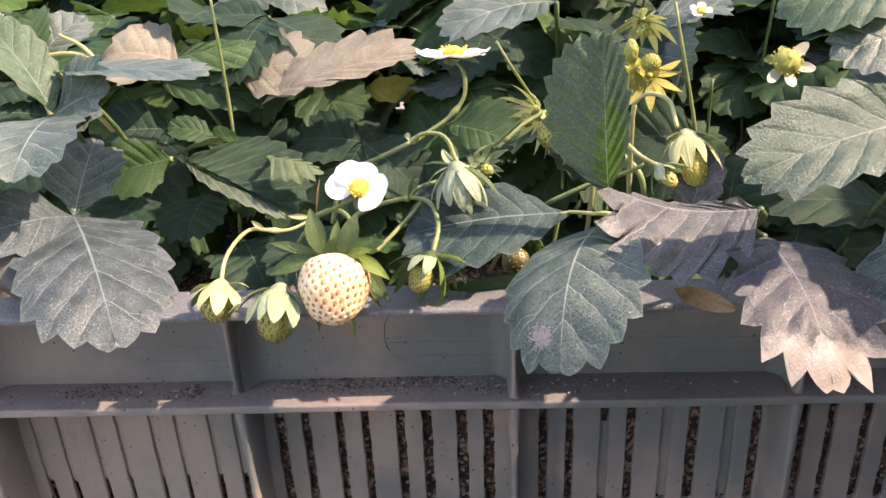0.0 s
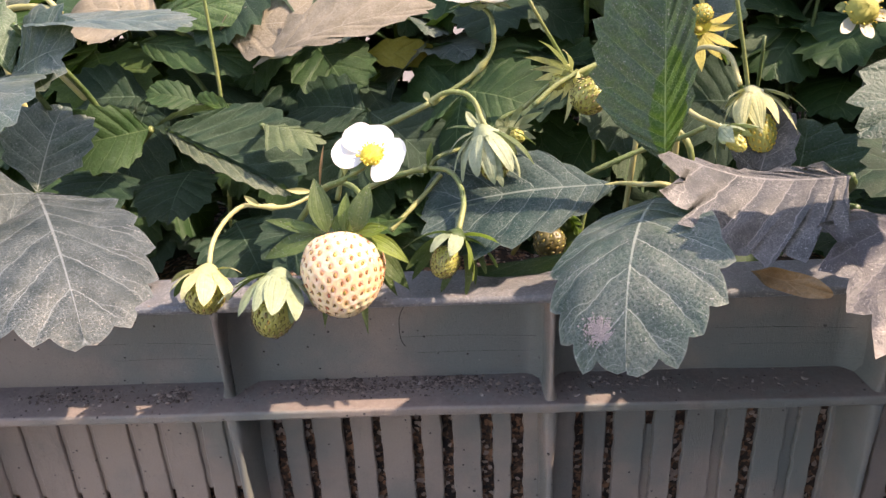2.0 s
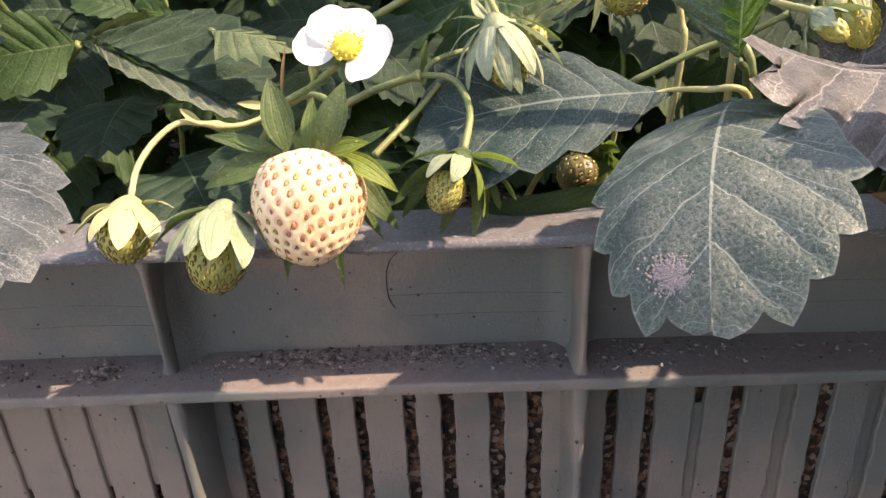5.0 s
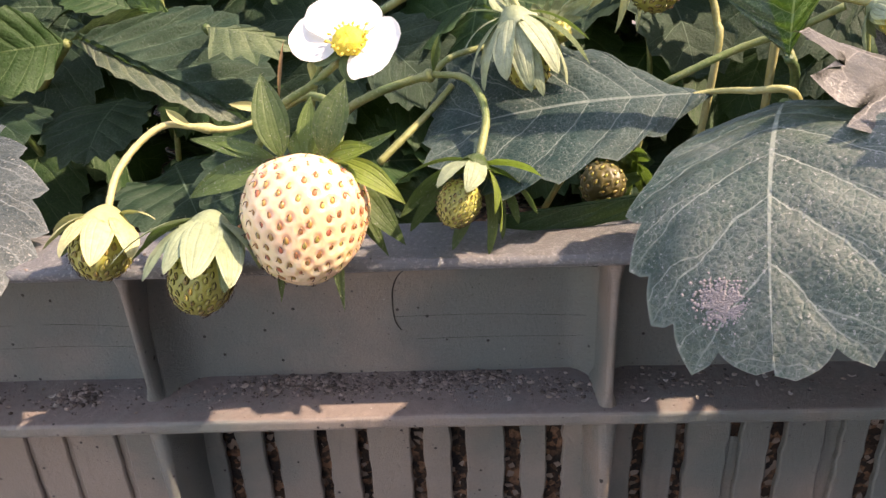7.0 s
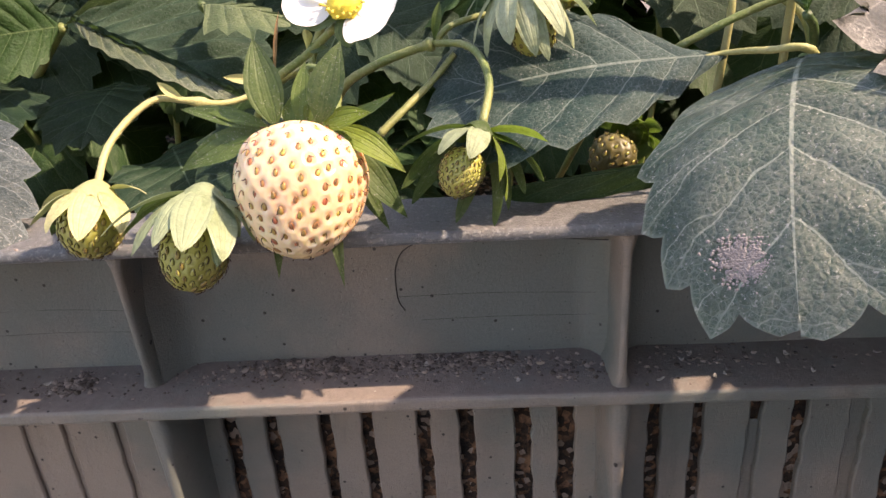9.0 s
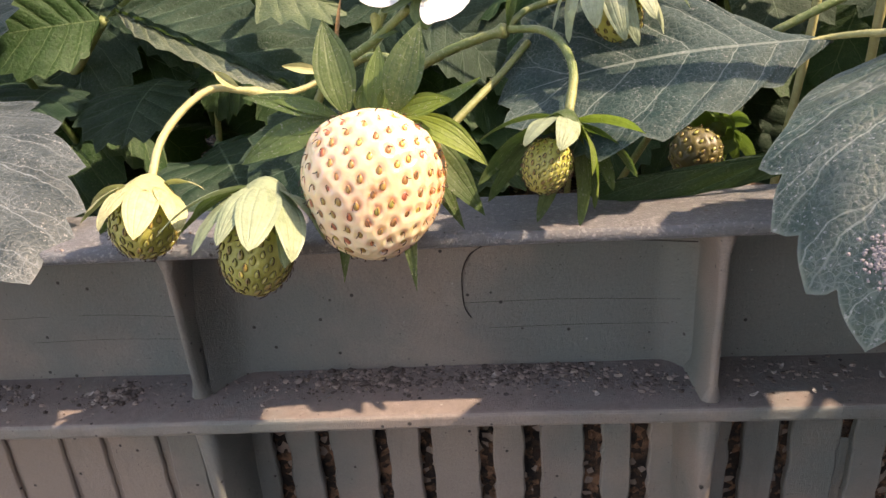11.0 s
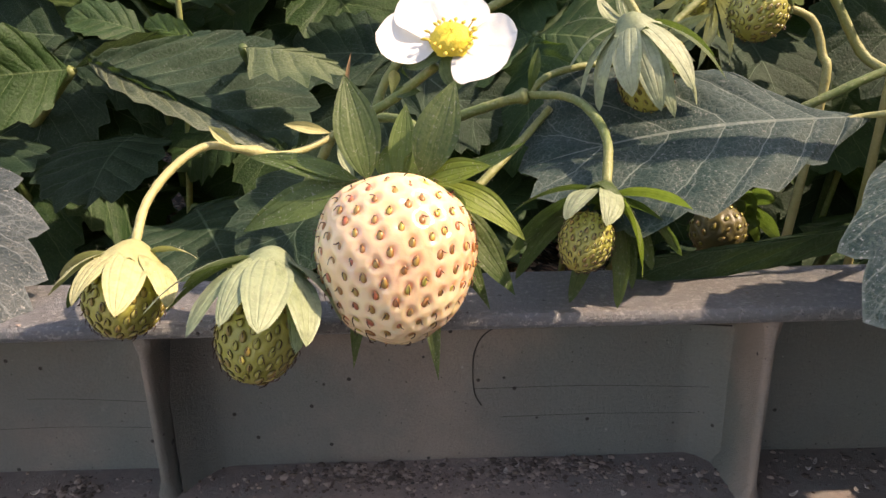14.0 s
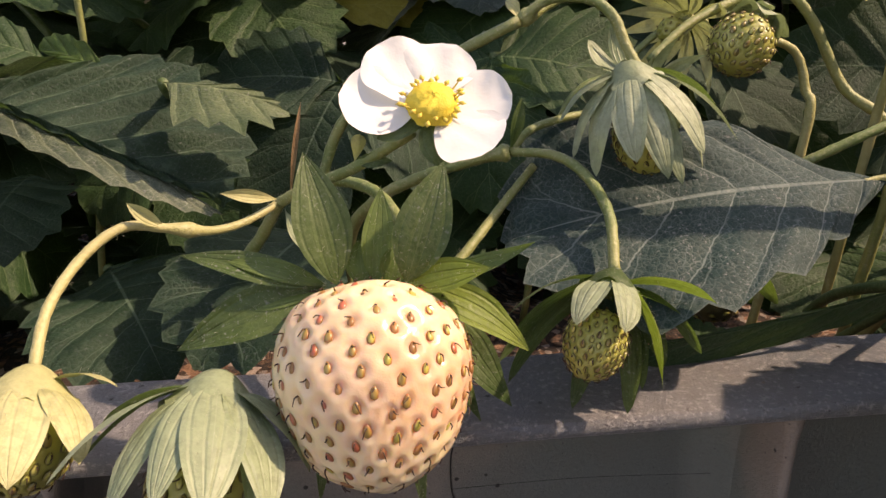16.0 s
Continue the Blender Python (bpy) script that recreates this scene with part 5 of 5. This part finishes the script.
def unripe(label, top, centre, radius, height, sepals, material, seeds=80, seed=1, flesh=UNRIPE, pit=0.00040, kernel=SEED_GREEN, puff=1.0, point=0.62):
    """A green fruit under its calyx; sepals: (tip, half width), or (number, reach, drop, half width) for an even ring."""
    top, centre = Vector(top), Vector(centre)
    up = (top - centre).normalized()
    ob = thing("unripe_strawberry", top, label, "strawberry", "unripe strawberries")
    fruit_body(ob, centre, up, radius, height, seeds, pit, radius * 0.135, flesh, kernel, taper=0.12, sink=-0.30, rings=48, around=72, hair=radius * 0.16, turn=seed)
    rng = random.Random(seed)
    shoulder = centre + up * max(height, (top - centre).length - 0.0012)
    if isinstance(sepals, tuple):
        number, reach, drop, half = sepals
        a0 = up.orthogonal().normalized()
        b0 = up.cross(a0)
        sepals = []
        for k in range(number):
            a = 2 * math.pi * (k + rng.uniform(-0.25, 0.25)) / number
            out = a0 * math.cos(a) + b0 * math.sin(a)
            big = 1.0 if k % 2 == 0 else rng.uniform(0.6, 0.9)
            sepals.append((shoulder + (out * reach * rng.uniform(0.8, 1.15) - up * drop * rng.uniform(0.7, 1.2)) * big, half * big))
    for k, (tip, half, *own) in enumerate(sepals):
        tip = Vector(tip)
        out = (tip - centre)
        out = (out - up * out.dot(up)).normalized() + up * 0.5
        length = (tip - shoulder).length
        away = min(0.30, 0.10 + 0.10 * radius / length) * puff
        sepal(ob, shoulder + (out - up * 0.5) * radius * 0.30, tip, half, out, own[0] if own else material, away, -0.10, 0.48, seed * 31 + k, point, (centre, up, radius, height), 3 if half > 0.0046 else 0)
    tube("fruit_neck", [top + up * 0.0006, shoulder + up * radius * 0.10, shoulder - up * radius * 0.15], (0.0012, radius * 0.34), material, ob, steps=3)
    a0 = up.orthogonal().normalized()
    b0 = up.cross(a0)
    rings, around = 9, 30
    hood = []
    for i in range(rings + 1):
        t = i / rings
        r = 0.0010 + (radius * 0.98 - 0.0010) * (t ** 0.75)
        z = radius * (0.44 * (1 - t) ** 1.7 + 0.10 - 0.42 * t * t)
        for j in range(around):
            a = 2 * math.pi * j / around
            flute = 1 + 0.05 * t * math.sin(5 * a + seed) + 0.04 * t * noise.noise((3 * math.cos(a), 3 * math.sin(a), seed + 2 * t))
            drop = 0.22 * radius * t ** 4 * math.sin(5 * a + 1.3 * seed)
            hood.append(shoulder + (a0 * math.cos(a) + b0 * math.sin(a)) * (r * flute) + up * (z - drop - radius * 0.20))
    faces = [(i * around + j, (i + 1) * around + j, (i + 1) * around + (j + 1) % around, i * around + (j + 1) % around) for i in range(rings) for j in range(around)]
    mesh = from_lists("calyx_cap", hood, faces)
    for layer in ("veins", "place"):
        mesh.uv_layers.new(name=layer).data.foreach_set("uv", [0.3] * (2 * len(mesh.loops)))
    part("calyx_cap", mesh, material, ob)
    if radius > 0.0044:
        fuzz(ob, ("sepal", "fruit_neck"), 40, 0.0010, seed, 0.6)
    return ob


unripe("small unripe strawberry under pale straw-coloured sepals", (-0.0950, 0.2630, 0.3050), (-0.0960, 0.2580, 0.2970), 0.0069, 0.0066, [
    ((-0.0922, 0.2455, 0.2990), 0.0033), ((-0.1000, 0.2480, 0.3000), 0.0024), ((-0.1065, 0.2535, 0.2995), 0.0029), ((-0.1085, 0.2620, 0.3000), 0.0024), ((-0.0860, 0.2510, 0.2980), 0.0029), ((-0.0835, 0.2610, 0.3030), 0.0018),
    ((-0.1100, 0.2650, 0.2930), 0.0022, SEPAL), ((-0.0980, 0.2690, 0.2920), 0.0031)], STRAW, 120, 2)
unripe("olive unripe strawberry with broad grey-green sepals", (-0.0700, 0.2600, 0.3040), (-0.0720, 0.2520, 0.2920), 0.0071, 0.0077, [
    ((-0.0685, 0.2385, 0.2985), 0.0040), ((-0.0620, 0.2410, 0.2950), 0.0035), ((-0.0745, 0.2400, 0.2990), 0.0028), ((-0.0805, 0.2425, 0.2962), 0.0031), ((-0.0880, 0.2455, 0.2990), 0.0026), ((-0.0575, 0.2480, 0.2960), 0.0032),
    ((-0.0860, 0.2580, 0.2985), 0.0022, SEPAL_LIGHT), ((-0.0875, 0.2530, 0.2960), 0.0018, SEPAL), ((-0.0640, 0.2430, 0.2930), 0.0026), ((-0.0700, 0.2680, 0.2860), 0.0039)], PALE, 140, 3)
unripe("unripe green strawberry with spreading green sepals", (-0.0100, 0.2710, 0.3120), (-0.0150, 0.2640, 0.3035), 0.0049, 0.0056, [
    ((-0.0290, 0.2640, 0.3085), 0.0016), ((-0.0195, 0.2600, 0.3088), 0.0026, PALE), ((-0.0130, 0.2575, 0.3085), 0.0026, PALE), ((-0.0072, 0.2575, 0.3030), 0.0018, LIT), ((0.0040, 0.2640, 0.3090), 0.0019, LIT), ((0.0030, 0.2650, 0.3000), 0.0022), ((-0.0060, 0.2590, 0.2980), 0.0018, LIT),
    ((-0.0085, 0.2650, 0.2900), 0.0022), ((-0.0170, 0.2670, 0.2905), 0.0020), ((-0.0290, 0.2690, 0.2985), 0.0024), ((-0.0270, 0.2700, 0.2945), 0.0022), ((-0.0010, 0.2690, 0.2960), 0.0022), ((-0.0050, 0.2680, 0.2925), 0.0018)], SEPAL, 150, 5)
unripe("unripe strawberry under long pale drooping sepals", (-0.0010, 0.2960, 0.3420), (0.0030, 0.2950, 0.3285), 0.0056, 0.0076, [
    ((-0.0030, 0.2830, 0.3270), 0.0031), ((0.0030, 0.2830, 0.3240), 0.0027), ((0.0095, 0.2840, 0.3280), 0.0031), ((0.0175, 0.2880, 0.3290), 0.0015, SEPAL), ((0.0060, 0.2840, 0.3225), 0.0022), ((-0.0080, 0.2880, 0.3235), 0.0024), ((-0.0110, 0.2920, 0.3260), 0.0020),
    ((-0.0130, 0.2960, 0.3320), 0.0020), ((0.0125, 0.2900, 0.3240), 0.0024), ((-0.0140, 0.3000, 0.3400), 0.0016, SEPAL), ((-0.0060, 0.3030, 0.3460), 0.0020), ((-0.0020, 0.3020, 0.3490), 0.0018), ((0.0190, 0.3000, 0.3330), 0.0018, SEPAL), ((0.0130, 0.3020, 0.3270), 0.0024)], PALE, 120, 7)
unripe("unripe strawberry in a leaf's shade, its flesh darkened for it", (0.0340, 0.3140, 0.2970), (0.0250, 0.3040, 0.2930), 0.0066, 0.0062, (12, 0.013, 0.006, 0.0024), SEPAL_LIGHT, 60, 9, SHADED_UNRIPE)
unripe("round unripe strawberry behind the stems", (0.0520, 0.3470, 0.3490), (0.0450, 0.3410, 0.3420), 0.0078, 0.0074, (7, 0.009, 0.002, 0.0022), PALE, 110, 11)
unripe("withered strawberry blossom with straw-coloured sepals", (0.0410, 0.3620, 0.3480), (0.0340, 0.3580, 0.3450), 0.0034, 0.0036, (18, 0.019, 0.010, 0.0019), STRAW, 30, 13, point=1.1)
unripe("drooping withered blossom with yellow sepals and a young fruit", (0.0960, 0.3050, 0.3500), (0.0980, 0.2960, 0.3360), 0.0056, 0.0075, [
    ((0.0870, 0.3000, 0.3470), 0.0026), ((0.1090, 0.2940, 0.3390), 0.0020), ((0.1000, 0.2860, 0.3410), 0.0024), ((0.0930, 0.2820, 0.3390), 0.0034), ((0.0870, 0.2840, 0.3390), 0.0034), ((0.1090, 0.3000, 0.3460), 0.0016),
    ((0.1110, 0.2900, 0.3440), 0.0019), ((0.1070, 0.2860, 0.3370), 0.0020), ((0.0850, 0.2950, 0.3390), 0.0018), ((0.0880, 0.3060, 0.3410), 0.0018), ((0.1100, 0.3100, 0.3290), 0.0030), ((0.1030, 0.3120, 0.3280), 0.0030)], STRAW, 90, 15, kernel=ANTHER, point=0.9)
unripe("withered strawberry blossom with pale sepals", (0.0800, 0.2860, 0.3410), (0.0840, 0.2810, 0.3370), 0.0030, 0.0044, (8, 0.008, 0.009, 0.0028), PALE, 30, 17, UNRIPE, kernel=ANTHER, point=0.9)
unripe("open withered blossom with pointed yellow sepals", (0.0920, 0.3560, 0.3640), (0.0910, 0.3500, 0.3720), 0.0046, 0.0036, (11, 0.019, -0.003, 0.0023), GOLD, 60, 19, kernel=ANTHER, point=1.1, puff=0.4)
unripe("closed yellow blossom bud above a leaf", (0.0830, 0.3540, 0.3670), (0.0820, 0.3520, 0.3770), 0.0034, 0.0060, (6, 0.005, -0.013, 0.0030), GOLD, 20, 20)
unripe("withered green blossom among the stems", (0.0930, 0.3790, 0.3890), (0.0920, 0.3740, 0.3840), 0.0036, 0.0040, (14, 0.016, 0.010, 0.0020), STRAW, 30, 21, point=1.1)
unripe("pale withered blossom beside a drooping fruit", (0.0100, 0.3150, 0.3350), (0.0130, 0.3100, 0.3340), 0.0028, 0.0032, (11, 0.012, 0.004, 0.0018), PALE, 25, 23, point=1.0)


def flower(label, centre, normal, radius, angles, petal, size=1.0, heart=0.28, lift=0.25, stamens=22, seed=1, core=POLLEN, reach=(1, 1, 1, 1, 1)):
    ob = thing("strawberry_flower", centre, label, "flower", "strawberry flowers")
    centre, normal = Vector(centre), Vector(normal).normalized()
    x = Vector((1, 0, 0))
    x = (x - normal * x.dot(normal)).normalized()
    y = normal.cross(x)
    rng = random.Random(seed)
    for a, far_out in zip(angles, reach):
        a = radians(a)
        out, side = x * math.cos(a) + y * math.sin(a), y * math.cos(a) - x * math.sin(a)
        base = centre + out * radius * 0.12 - normal * radius * 0.05
        tip = centre + out * radius * far_out * rng.uniform(0.97, 1.03) + normal * radius * lift * rng.uniform(0.3, 1.0)
        part("petal", blade("petal", base, tip, (base + tip) / 2 + side * radius * 0.52 * size, teeth=0, cols=6, fold=0.12, arch=-0.05, wide=0.60, full=0.52, wave=0.14, seed=seed * 9 + int(a * 10), face=normal), petal, ob)
    for k in range(5):
        a = radians(angles[0] + 36 + 72 * k)
        out, side = x * math.cos(a) + y * math.sin(a), y * math.cos(a) - x * math.sin(a)
        part("sepal", blade("sepal", centre - normal * radius * 0.12, centre + out * radius * 0.72 - normal * radius * 0.22, centre + out * radius * 0.3 - normal * radius * 0.15 + side * radius * 0.22, teeth=0, cols=3, face=normal), SEPAL, ob)
    verts, faces = [], []
    rings, around = 10, 28
    for i in range(rings + 1):
        t = i / rings * math.pi / 2
        for k in range(around):
            a = 2 * math.pi * k / around
            r = heart * radius * math.cos(t) * (1 + 0.10 * math.sin(k * 5 + i * 4))
            verts.append(centre + (x * math.cos(a) + y * math.sin(a)) * r + normal * (heart * radius * 0.75 * math.sin(t) * (1 + 0.1 * math.sin(k * 7.0 + i * 3))))
    faces = [(i * around + k, i * around + (k + 1) % around, (i + 1) * around + (k + 1) % around, (i + 1) * around + k) for i in range(rings) for k in range(around)]
    part("flower_heart", from_lists("flower_heart", verts, faces), core, ob)
    for k in range(stamens):
        a = 2 * math.pi * (k + rng.uniform(-0.3, 0.3)) / stamens
        out = x * math.cos(a) + y * math.sin(a)
        end = centre + out * radius * rng.uniform(heart * 0.9, heart * 1.35) + normal * radius * rng.uniform(0.10, 0.20)
        v, f = tube_lists([centre + out * radius * heart * 0.7, end], (radius * 0.012, radius * 0.009), 5, 2)
        o = len(v)
        c = end
        v += [c + out * radius * 0.055, c - out * radius * 0.055, c + normal * radius * 0.03, c - normal * radius * 0.03, c + normal.cross(out) * radius * 0.035, c - normal.cross(out) * radius * 0.035]
        f += [(o, o + 2, o + 4), (o, o + 4, o + 3), (o, o + 3, o + 5), (o, o + 5, o + 2), (o + 1, o + 4, o + 2), (o + 1, o + 3, o + 4), (o + 1, o + 5, o + 3), (o + 1, o + 2, o + 5)]
        part("stamen", from_lists("stamen", v, f), ANTHER, ob)
    return ob


flower("open white strawberry flower with a yellow heart", (-0.0382, 0.2756, 0.3382), (-0.04, -0.68, 0.73), 0.0127, (-50, 2, 78, 124, 170), PETAL, 0.88, 0.30, 0.15, 20, 1, reach=(0.98, 0.92, 0.92, 1.05, 1.12))
flower("white strawberry flower opened flat to the sky", (0.0000, 0.3110, 0.3840), (0.02, 0.02, 1.0), 0.0158, (15, 85, 160, 230, 305), PETAL, 1.0, 0.28, 0.10, 22, 2)
flower("faded strawberry flower with small shrunken petals", (0.1450, 0.3310, 0.3725), (0.0, -0.85, 0.5), 0.0125, (-20, 40, 225, 275), FADED, 0.38, 0.46, 0.2, 18, 3, OLIVE)
flower("pale withered flower among the stems", (0.1310, 0.4130, 0.3890), (0.0, -0.6, 0.8), 0.0065, (0, 75, 150, 220, 290), FADED, 0.7, 0.35, 0.2, 14, 4)

# ---- foliage behind ----
rng = random.Random(42)
kinds = [("shade-darkened green strawberry leaf in the mass behind", SHADE_GREEN), ("mid-green strawberry leaf in the mass behind", SHADY), ("dusty strawberry leaf in the mass behind", DUSTY), ("strawberry leaf behind, its fresh green brightened as sunlit", FRESH)]
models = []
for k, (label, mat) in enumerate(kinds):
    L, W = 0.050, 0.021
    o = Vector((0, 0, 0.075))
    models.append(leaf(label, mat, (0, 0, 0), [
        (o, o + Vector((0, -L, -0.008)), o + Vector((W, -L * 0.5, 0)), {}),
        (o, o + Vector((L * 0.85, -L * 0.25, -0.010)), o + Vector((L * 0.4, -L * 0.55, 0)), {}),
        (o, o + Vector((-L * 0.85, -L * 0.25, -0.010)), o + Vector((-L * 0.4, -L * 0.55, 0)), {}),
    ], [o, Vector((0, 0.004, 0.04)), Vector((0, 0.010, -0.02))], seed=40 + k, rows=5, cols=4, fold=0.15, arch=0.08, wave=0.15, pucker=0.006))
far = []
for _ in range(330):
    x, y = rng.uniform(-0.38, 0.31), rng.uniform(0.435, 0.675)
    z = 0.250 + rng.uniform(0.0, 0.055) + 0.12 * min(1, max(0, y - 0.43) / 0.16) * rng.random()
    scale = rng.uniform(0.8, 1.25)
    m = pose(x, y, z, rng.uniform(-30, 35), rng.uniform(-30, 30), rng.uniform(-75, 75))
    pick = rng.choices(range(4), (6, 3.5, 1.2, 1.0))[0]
    if y > 0.53:
        far.append((pick, m @ Matrix.Scale(scale, 4)))
    else:
        copy_thing(models[pick], m).scale = (scale,) * 3
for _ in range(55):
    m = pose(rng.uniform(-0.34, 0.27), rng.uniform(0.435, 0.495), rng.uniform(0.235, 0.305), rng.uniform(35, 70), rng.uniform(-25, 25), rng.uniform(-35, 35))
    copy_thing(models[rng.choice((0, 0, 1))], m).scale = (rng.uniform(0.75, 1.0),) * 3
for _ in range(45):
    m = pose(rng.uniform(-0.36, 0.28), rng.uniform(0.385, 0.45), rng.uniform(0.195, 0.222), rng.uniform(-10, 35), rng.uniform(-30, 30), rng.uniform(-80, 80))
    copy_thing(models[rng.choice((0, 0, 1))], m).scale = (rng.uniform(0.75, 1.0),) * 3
for k, ob in enumerate(models):
    ob.matrix_basis = pose(-0.20 + 0.13 * k, 0.52, 0.27, 0, 0, 20 * k)

# the farthest foliage, joined
mass = bmesh.new()
mats = [kind[1] for kind in kinds]
for pick, m in far:
    for child in models[pick].children:
        if child.name.startswith("leaflet"):
            first = len(mass.faces)
            copy = child.data.copy()
            copy.transform(m)
            mass.from_mesh(copy)
            mass.faces.ensure_lookup_table()
            for f in mass.faces[first:]:
                f.material_index = pick
            bpy.data.meshes.remove(copy)
data = bpy.data.meshes.new("distant_foliage")
mass.to_mesh(data)
mass.free()
for mat in mats:
    data.materials.append(mat)
tagged(new("distant_foliage", data), "dense mass of green strawberry foliage at the back of the crate", "foliage", kind="stuff")
